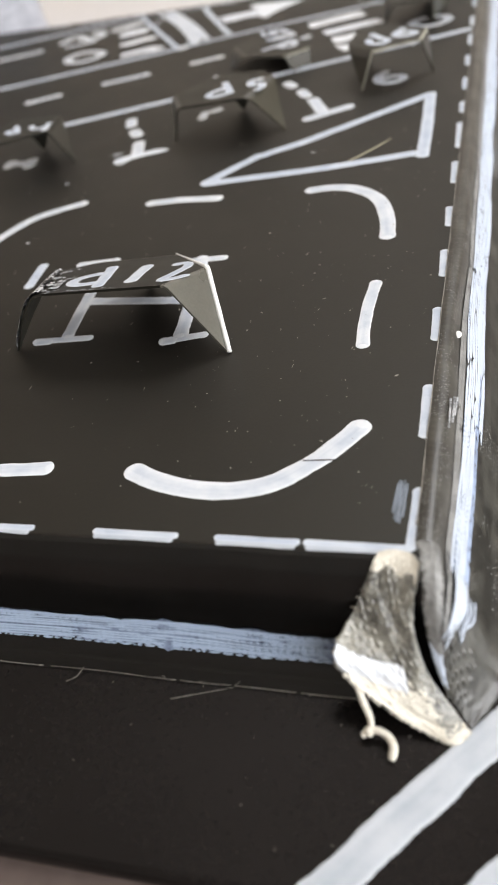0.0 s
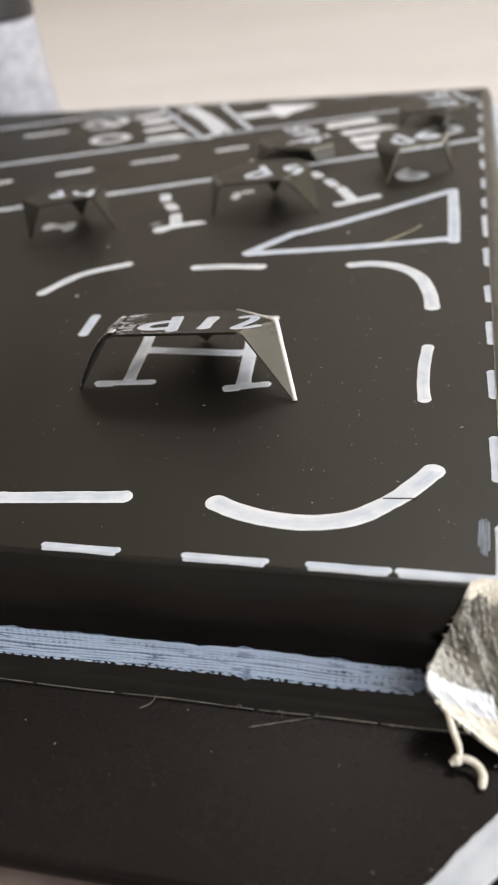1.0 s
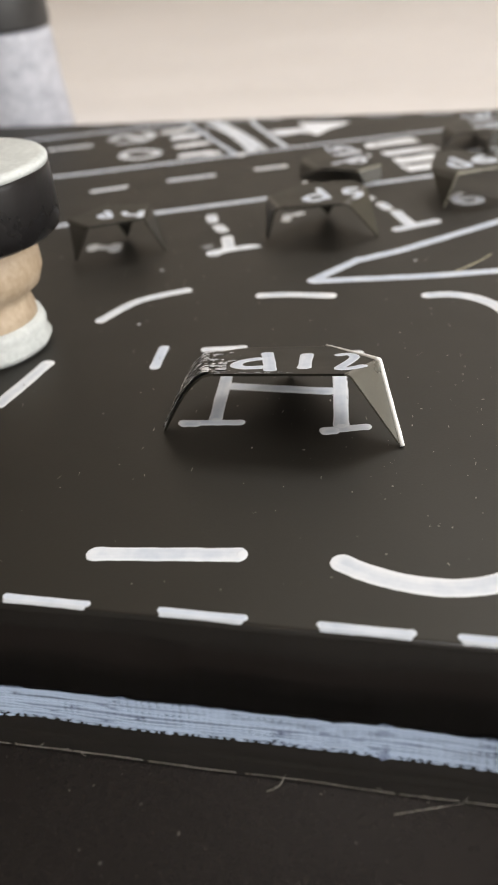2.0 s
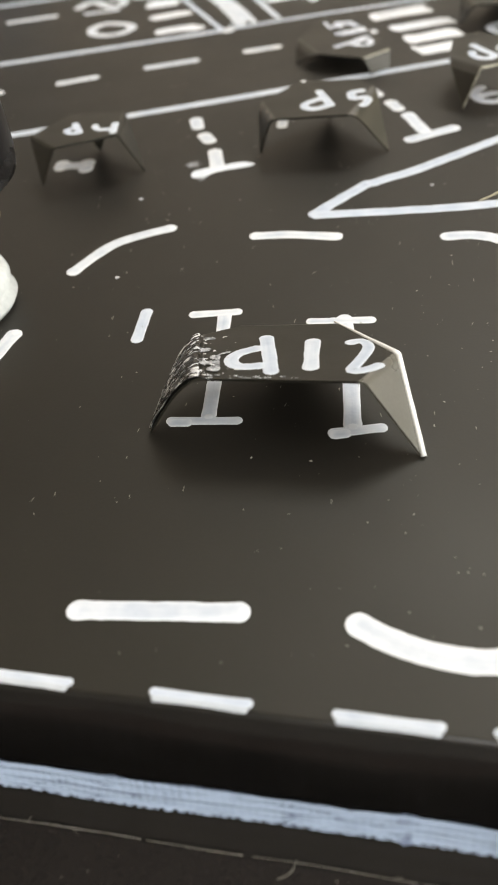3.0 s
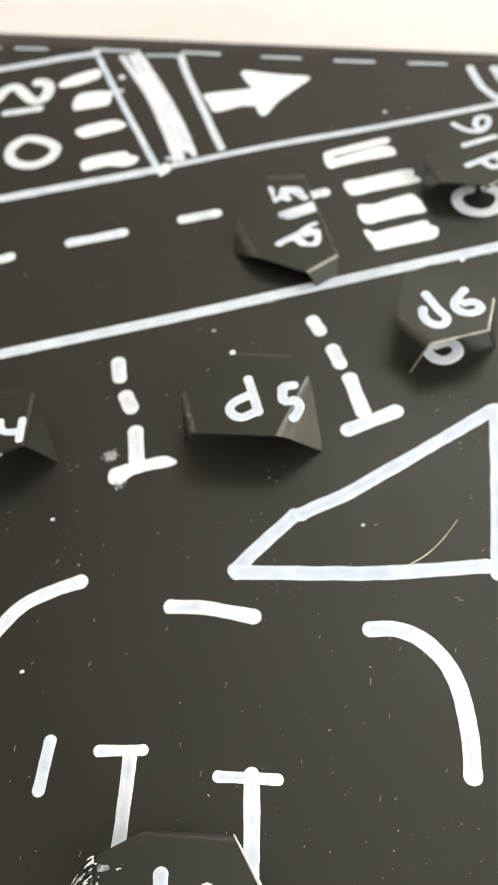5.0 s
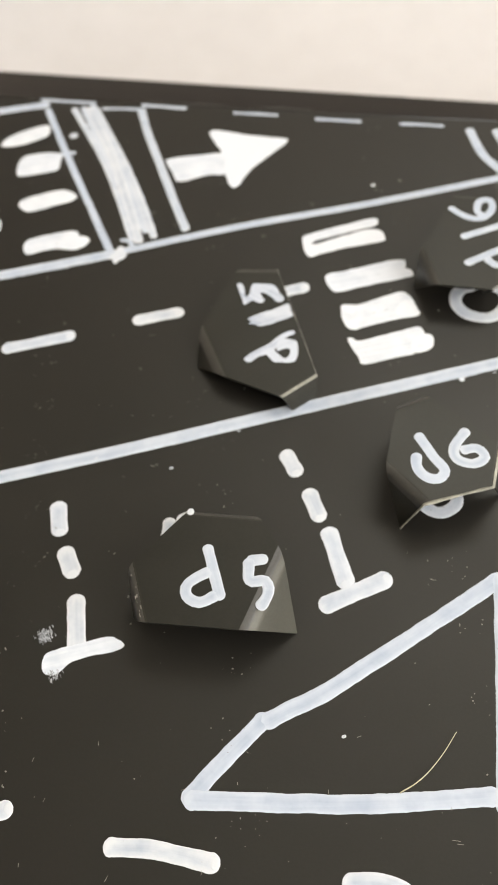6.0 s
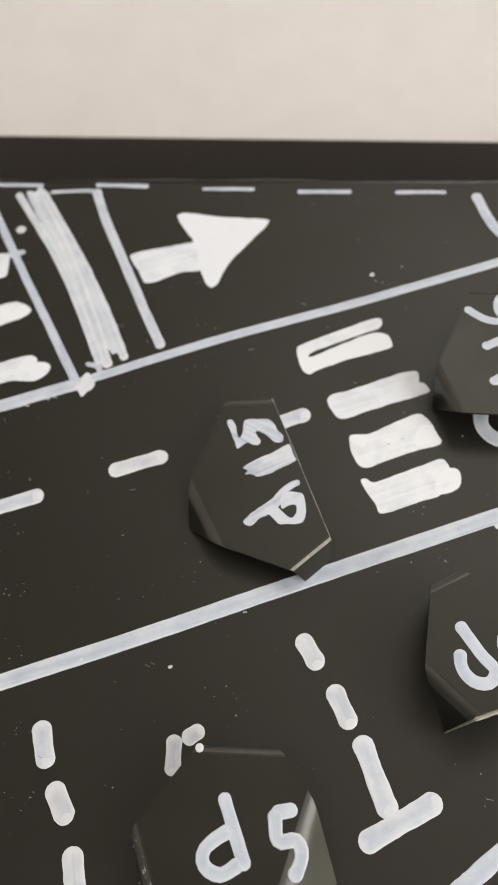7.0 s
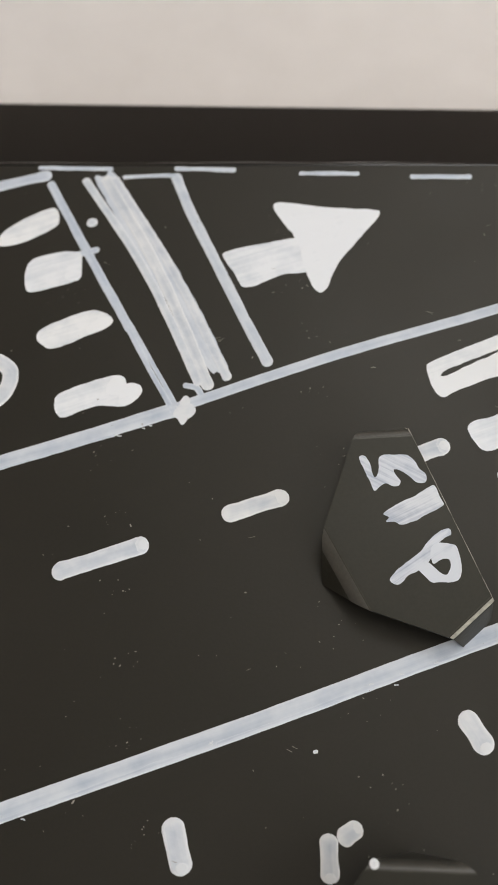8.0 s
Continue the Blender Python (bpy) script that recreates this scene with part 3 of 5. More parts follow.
def coons(top, bottom, left, right):
    """A face spanned between four edge curves: top and bottom run over u, left and right over v."""
    def at(u, v):
        a = top(u).lerp(bottom(u), v) + left(v).lerp(right(v), u)
        return a - top(0).lerp(top(1), u).lerp(bottom(0).lerp(bottom(1), u), v)
    return at


def normal_of(point, a, b):
    a, b = min(a, 0.985), min(b, 0.985)
    p = point(a, b)
    n = (point(a + 0.012, b) - p).cross(point(a, b + 0.012) - p).normalized()
    return n if n.z - 0.5 * n.y > 0 else -n


patch_face = coons(spline([(11.32, -32.22, 0.08), (11.75, -32.12, 0.14), (12.3, -32.25, 0.14), (12.55, -32.6, 0.1)]),
                   spline([(10.2, -34.62, -2.15), (10.86, -34.86, -2.85), (12.2, -35.15, -3.85), (13.5, -35.38, -4.42), (14.0, -34.98, -4.38)]),
                   spline([(11.32, -32.22, 0.08), (11.15, -32.6, -0.1), (10.65, -33.2, -1.3), (10.15, -34.2, -1.9), (10.2, -34.62, -2.15)]),
                   spline([(12.55, -32.6, 0.1), (12.45, -32.95, -0.3), (12.34, -33.3, -1.0), (12.42, -33.7, -1.8), (12.76, -34.14, -2.8), (13.30, -34.5, -3.55), (14.0, -34.98, -4.38)]))


def weave(a, b, k):
    return max(0.0, math.sin(a * k) * math.sin(b * k)) ** 1.5


def corner_point(u, v):
    p = patch_face(u, v)
    hold = min(1, 5 * v)
    rough = 0.13 * noise.noise(Vector((u * 3, v * 6, 3))) + 0.06 * noise.noise(Vector((u * 7, v * 17, 5))) + 0.03 * noise.noise(Vector((u * 16, v * 40, 8)))
    lumps = 0.085 * weave(u + 0.5 * v, 2.3 * v - 0.3 * u, 34) * max(0.0, min(1, 0.4 + 2.4 * noise.noise(Vector((u * 4, v * 8, 12))))) * min(1, max(0.1, (0.82 - v) * 5)) * min(1, 6 * u, 6 * (1 - u))
    return p + Vector((0.1, -0.6, 0.6)) * ((rough + lumps) * hold + 0.16 * math.sin(math.pi * u) * math.sin(math.pi * v))


def face_grid(point, k, thick):
    bm = bmesh.new()
    g = [[bm.verts.new(point(i / k, j / k) * U) for i in range(k + 1)] for j in range(k + 1)]
    for j in range(k):
        for i in range(k):
            bm.faces.new((g[j][i], g[j + 1][i], g[j + 1][i + 1], g[j][i + 1]))
    bmesh.ops.recalc_face_normals(bm, faces=bm.faces[:])
    if sum(f.normal.z for f in bm.faces) < 0:
        bmesh.ops.reverse_faces(bm, faces=bm.faces[:])
    bmesh.ops.solidify(bm, geom=bm.faces[:], thickness=thick * U)
    return bm


corner = part("corner_patch", face_grid(corner_point, 110, 0.08), M_CORNER, board, "crumpled worn grey cloth tape over the corner")


def zone_on(name, parent, point, inside, material, label, lift=0.04, k=110, grain=0.07):
    """A coat that covers part of a curved face, with a ragged outline; inside(u, v) is positive where it lies."""
    bm = bmesh.new()
    uv, rim = paint_layers(bm)
    verts = {}

    def vert(i, j):
        if (i, j) not in verts:
            a, b = i / k, j / k
            edge = min(1.0, max(0.0, inside(a, b)) * 12)
            verts[(i, j)] = bm.verts.new((point(a, b) + normal_of(point, a, b) * (0.012 + lift * edge)) * U)
        return verts[(i, j)]

    for j in range(k):
        for i in range(k):
            a, b = (i + 0.5) / k, (j + 0.5) / k
            if inside(a, b) + grain * noise.noise(Vector((a * 22, b * 40, 3))) + grain * 0.7 * noise.noise(Vector((a * 70, b * 90, 6))) > 0:
                f = bm.faces.new((vert(i, j), vert(i, j + 1), vert(i + 1, j + 1), vert(i + 1, j)))
                for loop, (p, q) in zip(f.loops, ((i, j), (i, j + 1), (i + 1, j + 1), (i + 1, j))):
                    loop[uv].uv, loop[rim].uv = (p / k * 2.2 * U, q / k * 3.0 * U), (0.4, 0)
    bmesh.ops.recalc_face_normals(bm, faces=bm.faces[:])
    return part(name, bm, material, parent, label)


zone_on("corner_paint", corner, corner_point, lambda u, v: min(v - 0.83 + 0.32 * u, 0.985 - 0.28 * u - v, 0.68 - u), M_PAINT_BAND, "white paint on the worn tape", 0.06, grain=0.012)
zone_on("worn_cloth", corner, corner_point, lambda u, v: min(0.145 - v - 0.05 * u + 0.02 * math.sin(u * 14), 0.97 - u), M_FRAY, "cream worn cloth showing through", 0.03, grain=0.025)
zone_on("worn_cloth", corner, corner_point, lambda u, v: max(min(v - 0.93 + 0.28 * u, u - 0.12, 0.86 - u), min(v - 0.93, u - 0.5)), M_FRAY, "cream worn cloth showing through", 0.035, grain=0.09)
rr = random.Random(8)
bm = bmesh.new()
for i in range(170):
    a = corner_point(rr.uniform(0.08, 0.99), rr.uniform(0.975, 1.0))
    tube_into(bm, [tuple(a), tuple(a + Vector((rr.uniform(-0.04, 0.04), -rr.uniform(0.02, 0.05), -rr.uniform(0.0, 0.05)))), tuple(a + Vector((rr.uniform(-0.07, 0.07), -rr.uniform(0.03, 0.09), -rr.uniform(0.02, 0.10))))], 0.024, 0.5, 5, 0.08, 0.4)
for i in range(9):
    a = corner_point(0.0, rr.uniform(0.3, 0.95))
    tube_into(bm, [tuple(a), tuple(a + Vector((-0.05, 0.0, 0.02))), tuple(a + Vector((-rr.uniform(0.05, 0.14), rr.uniform(-0.05, 0.05), rr.uniform(-0.05, 0.05))))], 0.012, 0.5, 4, 0.08)
part("frayed_edge", bm, M_FRAY, corner, "frayed cream edge")
bm = bmesh.new()
tube_into(bm, [(10.75, -34.72, -2.75), (10.95, -35.0, -3.3), (11.15, -35.25, -3.75), (11.2, -35.5, -4.0)], 0.105, 0.9, 10, 0.06, 0.25)
tube_into(bm, [(10.92, -35.62, -4.1), (11.2, -35.48, -3.98), (11.5, -35.5, -4.0), (11.72, -35.62, -4.06), (11.86, -35.85, -4.15), (11.84, -36.08, -4.28)], 0.11, 1.0, 10, 0.06, 0.3)
bmesh.ops.create_icosphere(bm, subdivisions=2, radius=0.17 * U, matrix=Matrix.Translation(Vector((11.12, -35.52, -4.02)) * U))
bmesh.ops.create_icosphere(bm, subdivisions=2, radius=0.12 * U, matrix=Matrix.Translation(Vector((11.84, -36.08, -4.28)) * U))
part("hanging_thread", bm, M_FRAY, corner, "knotted cream thread hanging from the corner")

# the side tape's front end


def side_bend(i, j):
    return 0.10 * noise.noise(Vector((i * 0.13, j * 0.35, BX1))) * (0.15 if j < 2 or j > 8 else 1)


start_edge = []
for j in range(1, 12):
    bend = side_bend(0, j)
    start_edge.append(Vector((BX1 + SIDE[j][0] + bend, SIDE_Y0, SIDE[j][1] + 0.4 * bend)))


def start_at(t):
    k = min(9, int(t * 10))
    return start_edge[k].lerp(start_edge[k + 1], t * 10 - k)


end_face = coons(start_at, spline([(13.36, -34.42, -3.55), (13.68, -34.62, -4.05), (14.0, -34.85, -4.42)]),
                 spline([tuple(start_edge[0]), (12.56, -32.65, 0.02), (12.62, -33.30, -0.9), (12.80, -33.80, -1.95), (13.03, -34.15, -2.85), (13.36, -34.42, -3.55)]),
                 spline([tuple(start_edge[-1]), (14.85, -33.4, -4.46), (14.0, -34.85, -4.42)]))


def end_point(u, v):
    """u runs across the tape from its inner edge down to the base, v along it to the tip."""
    p = end_face(u, v)
    hold = min(1, 4 * v)
    rough = 0.10 * noise.noise(Vector((u * 4, v * 3, 1))) + 0.05 * noise.noise(Vector((u * 11, v * 9, 6)))
    lumps = 0.13 * weave(u * 1.2 + 0.1 * v, v, 46) * max(0, min(1, 2.2 - abs(u - 0.42) * 9)) * min(1, max(0, v - 0.25) * 4)
    p += Vector((0.35, -0.3, 0.5)) * (rough + lumps + 0.30 * math.sin(math.pi * min(1, u * 2.2)) * math.sin(math.pi * v) * 0.6) * hold
    p.z = max(p.z, Z_BASE + 0.02)
    return p


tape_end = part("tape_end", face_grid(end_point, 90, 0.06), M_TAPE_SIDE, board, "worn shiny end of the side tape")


def strips_on(name, parent, point, lines, half, material, label="", lift=0.05):
    """Thin flat streaks that follow a curved face along v; half is their half width in u."""
    bm = bmesh.new()
    uv, rim = paint_layers(bm)
    for n_line, line in enumerate(lines):
        path = smooth_line([(a, b) for a, b in line], 0.02)
        rows = []
        for i, q in enumerate(path):
            k = min(i, len(path) - 1 - i) / max(1, len(path) - 1)
            h = half * min(1, 0.3 + 6 * k) * (1 + 0.3 * noise.noise(Vector((q.y * 25, n_line * 3.0, 0))))
            row = []
            for w in (-1, 0, 1):
                a, b = min(1, max(0, q.x + w * h)), min(1, max(0, q.y))
                row.append((bm.verts.new((point(a, b) + normal_of(point, a, b) * (lift + (0.015 if w == 0 else 0))) * U), ((i + n_line * 13) * 0.0003, w * 0.0004 + n_line * 0.002)))
            rows.append(row)
        for r0, r1 in zip(rows, rows[1:]):
            for j in range(2):
                cs = (r0[j], r0[j + 1], r1[j + 1], r1[j])
                f = bm.faces.new([c[0] for c in cs])
                for loop, c in zip(f.loops, cs):
                    loop[uv].uv, loop[rim].uv = c[1], (0.36, 0)
    bmesh.ops.recalc_face_normals(bm, faces=bm.faces[:])
    return part(name, bm, material, parent, label)


strips_on("end_paint", tape_end, end_point, [[(u + 0.02, 0.0), (u, 0.2), (u - 0.06 - 0.3 * (u - 0.36), 0.40), (0.16 + 0.35 * (u - 0.36), rr.uniform(0.56, 0.66))] for u in np.linspace(0.362, 0.462, 8)], 0.007, M_PAINT_SIDE, "white marker streaks", 0.09)
strips_on("end_paint", tape_end, end_point, [[(u, rr.uniform(0.04, 0.12)), (u - 0.02, 0.25), (u - 0.10, rr.uniform(0.36, 0.5))] for u in (0.485, 0.505, 0.525, 0.55)], 0.006, M_PAINT_SIDE, "thin white marker streaks", 0.06)
# the painted sheen carries on over the tape's end
zone_on("worn_band", tape_end, end_point, lambda u, v: min(0.25 - 0.12 * v - u, 0.8 - v, u - 0.015), M_TAPE_SHEEN, "silver sheen painted on the worn tape", 0.02, 90, 0.04)
strips_on("silver_band", tape_end, end_point, [[(u, 0.0), (u - 0.02, 0.2), (u - 0.09, 0.45), (u - 0.16, 0.6)] for u in (0.31, 0.335)], 0.012, M_TAPE_SHEEN, "silver sheen painted as a band on the worn tape", 0.05)
zone_on("end_paint", tape_end, end_point, lambda u, v: min(v - 0.63 - 0.3 * u, 0.90 - v, u - 0.01, 0.16 - u), M_PAINT_SIDE, "white marker blot", 0.04, 90, 0.03)

# raised threads of the cloth tape, in pale colours that stand for their glints
def bumps(name, parent, spots, material, label):
    """Many tiny pyramids; spots are (place, normal, half width, height)."""
    verts, faces = [], []
    for p, n, r, h in spots:
        a = n.orthogonal().normalized()
        b = n.cross(a)
        first = len(verts)
        verts += [tuple((p + a * r) * U), tuple((p + b * r * 0.7) * U), tuple((p - a * r) * U), tuple((p - b * r * 0.7) * U), tuple((p + n * h) * U)]
        faces += [(first, first + 1, first + 4), (first + 1, first + 2, first + 4), (first + 2, first + 3, first + 4), (first + 3, first, first + 4)]
    me = bpy.data.meshes.new(name)
    me.from_pydata(verts, [], faces)
    me.materials.append(material)
    for p in me.polygons:
        p.use_smooth = True
    ob = new(name, me)
    ob.parent = parent
    return tagged(ob, label, kind="stuff")


rs = random.Random(17)
spots = []
for row in range(130):
    y = SIDE_Y0 + 0.1 + row * 0.2
    for col in range(40):
        j = 1.15 + col * 0.2 + rs.uniform(-0.09, 0.09)
        if 3.9 < j < 6.15:
            continue
        worn_here = noise.noise(Vector((y * 0.35, j * 0.9, 3))) + 0.4 * noise.noise(Vector((y * 1.4, j * 2.2, 9)))
        if worn_here + rs.uniform(-0.25, 0.15) < (-0.06 if j < 4 else 0.06) + 0.003 * row:
            continue
        k = int(j)
        (oa, za), (ob_, zb) = SIDE[k], SIDE[k + 1]
        f = j - k
        bend = side_bend((y - SIDE_Y0) / 0.6, j)
        run = Vector((ob_ - oa, 0, zb - za)).normalized()
        spots.append((Vector((BX1 + oa + (ob_ - oa) * f + bend, y + rs.uniform(-0.1, 0.1) + 0.1 * (col % 2), za + (zb - za) * f + 0.4 * bend)), Vector((-run.z, 0, run.x)), rs.uniform(0.022, 0.045), rs.uniform(0.015, 0.035)))
bumps("thread_bumps", side_tape, spots, M_TAPE_SHEEN, "raised threads of the side tape, silvered as glints")
spots = []
for row in range(16):
    for col in range(12):
        u, v = 0.08 + col * 0.075 + 0.037 * (row % 2), 0.22 + row * 0.034
        if rs.random() < 0.30 + 1.6 * max(0.0, v - 0.45) - 0.25 * abs(u - 0.6):
            spots.append((corner_point(u, v), normal_of(corner_point, u, v), rs.uniform(0.03, 0.055), rs.uniform(0.02, 0.04)))
bumps("thread_bumps", corner, spots, M_WORN, "raised threads of the worn tape, coloured pale as glints")

# ---- markings on the road board ----


def mark(name, lines, width=0.75, label="", **kw):
    if name == "bay_bar":
        kw["height"] = 0.012
    if name in ("bay_dash", "lane_dash", "bay_mark", "ring_dash"):
        # the pen leaves a thicker drop where it is lifted
        for pts in list(lines):
            (xa, ya), (xb, yb) = pts[-2][:2], pts[-1][:2]
            d = Vector((xb - xa, yb - ya)).normalized() * 0.05
            lines = lines + [[(xb - d.x, yb - d.y), (xb + d.x, yb + d.y)]]
    thin = name in ("road_line", "gate_line", "triangle_outline", "kerb_line", "edge_dash", "bay_tick", "gate_tick")
    return stroke(name, board, lines, width, M_PAINT_LINE if thin else M_PAINT, label, **kw)


# ring round the middle bay
mark("ring_dash", [[(-12.5, -11.1), (-11.39, -8.7), (-9.99, -7.5), (-8.6, -6.75)]], 0.68)
mark("ring_dash", [[(-4.35, -7.45), (-2.47, -7.27), (-0.2, -7.38)]], 0.68)
mark("ring_dash", [[(4.75, -7.25), (5.97, -7.07), (7.22, -7.41), (8.47, -8.62), (9.19, -10.66), (9.5, -12.9)]], 0.74)
mark("ring_dash", [[(9.44, -16.9), (9.34, -19.34), (9.48, -21.7)]], 0.54)
mark("ring_dash", [[(2.4, -29.0), (3.61, -29.55), (5.56, -29.88), (7.26, -29.56), (8.62, -28.48), (9.62, -27.17), (10.1, -26.4)]], 0.82)
mark("ring_dash", [[(-6.05, -29.58), (-3.4, -29.3), (-0.85, -29.06)]], 0.69)
mark("ring_dash", [[(-14.2, -20.2), (-13.82, -18.2), (-13.45, -15.9)]], 0.75)
mark("bay_tick", [[(-7.98, -13.95), (-7.85, -16.15)]], 0.52)
# bay lines under the middle stand
mark("bay_bar", [[(-5.9, -14.15), (-3.85, -13.8)]], 0.46)
mark("bay_mark", [[(-4.45, -14.0), (-4.1, -17.0), (-3.76, -20.6)]], 0.58)
mark("bay_foot", [[(-5.2, -20.95), (-2.55, -20.72)], [(-5.1, -21.05), (-4.4, -20.98)]], 0.42)
mark("bay_bar", [[(-0.75, -14.36), (1.9, -14.08)]], 0.46)
mark("bay_mark", [[(0.68, -13.95), (1.2, -17.0), (1.63, -20.7)]], 0.66)
mark("bay_foot", [[(0.9, -21.1), (2.75, -20.65)], [(0.95, -21.2), (1.5, -21.05)]], 0.46)
mark("bay_bar", [[(-3.75, -17.7), (0.95, -17.85)]], 0.6)
# triangle island
mark("triangle_outline", [[(-1.7, -5.35), (-0.5, -3.65), (0.85, -1.85)], [(0.9, -2.0), (1.25, -1.72), (1.75, -1.36), (3.6, -0.05), (10.1, 5.55)], [(10.15, 5.7), (10.3, 1.0), (10.38, -3.9)], [(-1.65, -5.35), (4.78, -4.5), (10.0, -3.4)]], 0.7)
# dotted bay lines
mark("bay_dash", [[(-0.06, 10.74), (0.58, 9.72)]], 0.76)
mark("bay_dash", [[(1.3, 8.75), (1.97, 7.48)]], 0.74)
mark("bay_mark", [[(2.45, 6.85), (3.5, 4.4)], [(2.65, 3.25), (5.25, 4.9)]], 0.8)
mark("bay_dash", [[(-10.46, 6.5), (-9.98, 5.14)]], 0.78)
mark("bay_dash", [[(-9.45, 4.25), (-8.8, 3.2)]], 0.8)
blot("bay_foot", board, [[(-9.0, -0.9), (-8.8, -0.45), (-7.9, -0.05), (-6.5, 0.55), (-5.95, 0.5), (-5.62, 0.3), (-5.85, 0.05), (-6.6, -0.25), (-7.7, -0.75), (-8.2, -1.35), (-8.75, -1.4)]], "white painted foot of the bay line, thinning out to one end")
stroke("bay_stem", board, [[(-8.3, 2.05), (-7.95, 0.8), (-7.65, -0.1)]], 0.8, M_PAINT)


def rub(parent, centre, size, angle, count, seed, ground=None, width=0.05):
    """A rubbed-out mark: many faint dry hairlines."""
    r = random.Random(seed)
    lines = []
    ca, sa = math.cos(angle), math.sin(angle)
    for i in range(count):
        u, v, ln = r.uniform(-1, 1) * size[0], r.gauss(0, 0.45) * size[1], r.uniform(0.15, 0.5) * size[0]
        lines.append([(centre[0] + ca * (u + k * ln) - sa * (v + w), centre[1] + sa * (u + k * ln) + ca * (v + w)) for k, w in ((-1, 0), (0, r.uniform(-0.03, 0.03)), (1, 0))])
    return stroke("rubbed_mark", parent, lines, width, M_SMEAR, "faint rubbed-out white paint", ground=ground, height=0.004, wobble=0.5)


rub(board, (-9.2, 0.2), (0.26, 0.36), -0.9, 90, 1, width=0.035)
stroke("rubbed_mark", board, [[(11.56, -30.5), (11.6, -29.2)], [(11.63, -30.8), (11.66, -29.1)], [(11.71, -30.9), (11.73, -29.15)], [(11.79, -30.95), (11.8, -29.1)], [(11.87, -30.7), (11.88, -29.25)]], 0.07, M_GHOST, "faint rubbed-out white paint", height=0.012, wobble=0.6, ends=0.4)
stroke("rubbed_mark", board, [[(12.98, -25.0), (13.0, -26.6)], [(13.1, -24.9), (13.1, -26.3)], [(13.2, -24.95), (13.16, -25.9)]], 0.07, M_SMEAR, "faint white scrape on the tape", height=0.02, lift=0.05)
rub(board, (-8.35, -1.42), (0.22, 0.3), -1.0, 45, 3, width=0.022)
mark("bay_dash", [[(-4.95, 6.4), (-4.85, 5.2)], [(-4.45, 6.45), (-3.95, 6.8)]], 0.62)
# road edges
mark("road_line", [[(-45, -5.0), (-23.02, 3.96), (-16.72, 6.46), (-7.95, 9.98), (1.2, 13.83), (12.0, 18.3)]], 0.72, "long white road edge line", step=0.3, wobble=0.04)
mark("road_line", [[(-45, 10.9), (-27.9, 16.9), (-19.4, 20.1), (-15.86, 21.42), (-11.9, 22.95)]], 0.7, "long white road edge line", step=0.3, wobble=0.04)
mark("road_line", [[(-12.3, 22.85), (-9.88, 23.86), (-7.45, 24.88), (-3.99, 26.24), (2.07, 28.4), (9.83, 31.4), (12.0, 32.25)]], 0.5, "thinner stretch of the white road edge line", step=0.3, wobble=0.05)
rc = random.Random(33)
crumbs = []
for line, down in (([(-30, 1.12), (-23.02, 4.0), (-8.24, 10.0), (1.14, 13.88), (11.5, 18.12)], 0.33), ([(-27.9, 16.9), (-19.4, 20.1), (-15.86, 21.42), (-12.4, 22.75)], 0.31)):
    pts = [(q.x + down * 0.38, q.y - down * 0.92) for q in smooth_line(line, 1.2)]
    lines, i = [], 0
    while i < len(pts) - 4:
        n = rc.randint(3, 8)
        if len(pts[i:i + n]) > 2:
            lines.append([(x + rc.uniform(-0.015, 0.015), y + rc.uniform(-0.02, 0.02)) for x, y in pts[i:i + n]])
        i += n - (1 if rc.random() < 0.6 else 0)
    stroke("line_ragged_edge", board, lines, 0.12, M_PAINT_LINE, "ragged second pass of the marker", height=0.007, wobble=0.9, step=0.1)
    for x, y in pts:
        for k in range(rc.choice((0, 0, 0, 1, 1, 2))):
            cx, cy = x + rc.uniform(-0.6, 0.6) * 0.93, y + rc.uniform(-0.08, 0.06)
            crumbs.append([(cx, cy), (cx + rc.uniform(0.03, 0.08), cy + rc.uniform(-0.02, 0.04)), (cx + rc.uniform(0.09, 0.16), cy + rc.uniform(-0.03, 0.04))])
stroke("paint_crumbs", board, crumbs, 0.05, M_PAINT, "dried paint crumbs along the road edge line", height=0.02, wobble=0.8, step=0.04)
# fine scratches in the black coat
ticks = []
for k in range(85):
    x, y, a = rc.uniform(-14, 11), rc.uniform(-27, -3), rc.uniform(1.2, 1.9)
    if k < 26:
        x, y, a = rc.uniform(-24, 10), rc.uniform(-6, 34), rc.uniform(-0.5, 0.6)
    for j in range(rc.choice((1, 1, 2, 3)) if k < 12 else 1):
        ln, ox, oy = rc.uniform(0.05, 0.15), rc.uniform(-0.1, 0.1), j * rc.uniform(0.07, 0.12)
        c, d = math.cos(a), math.sin(a)
        ticks.append([(x + ox - c * ln, y + oy - d * ln), (x + ox, y + oy + rc.uniform(-0.01, 0.01)), (x + ox + c * ln, y + oy + d * ln)])
stroke("fine_scratches", board, ticks, 0.022, M_DUST, "fine pale scratches in the black coat", height=0.004, wobble=0.6, step=0.06, ends=0.5)
for a, b in (((-28.5, 10.3), (-25.6, 11.4)), ((-21.8, 12.8), (-19.4, 13.9)), ((-16.1, 15.4), (-12.75, 16.7)), ((-9.4, 18.15), (-7.15, 19.0)), ((-2.9, 20.55), (-0.55, 21.55))):
    mark("lane_dash", [[a, b], [(b[0] - 0.12, b[1] - 0.05), (b[0] + 0.05, b[1] + 0.02)]], 0.74)
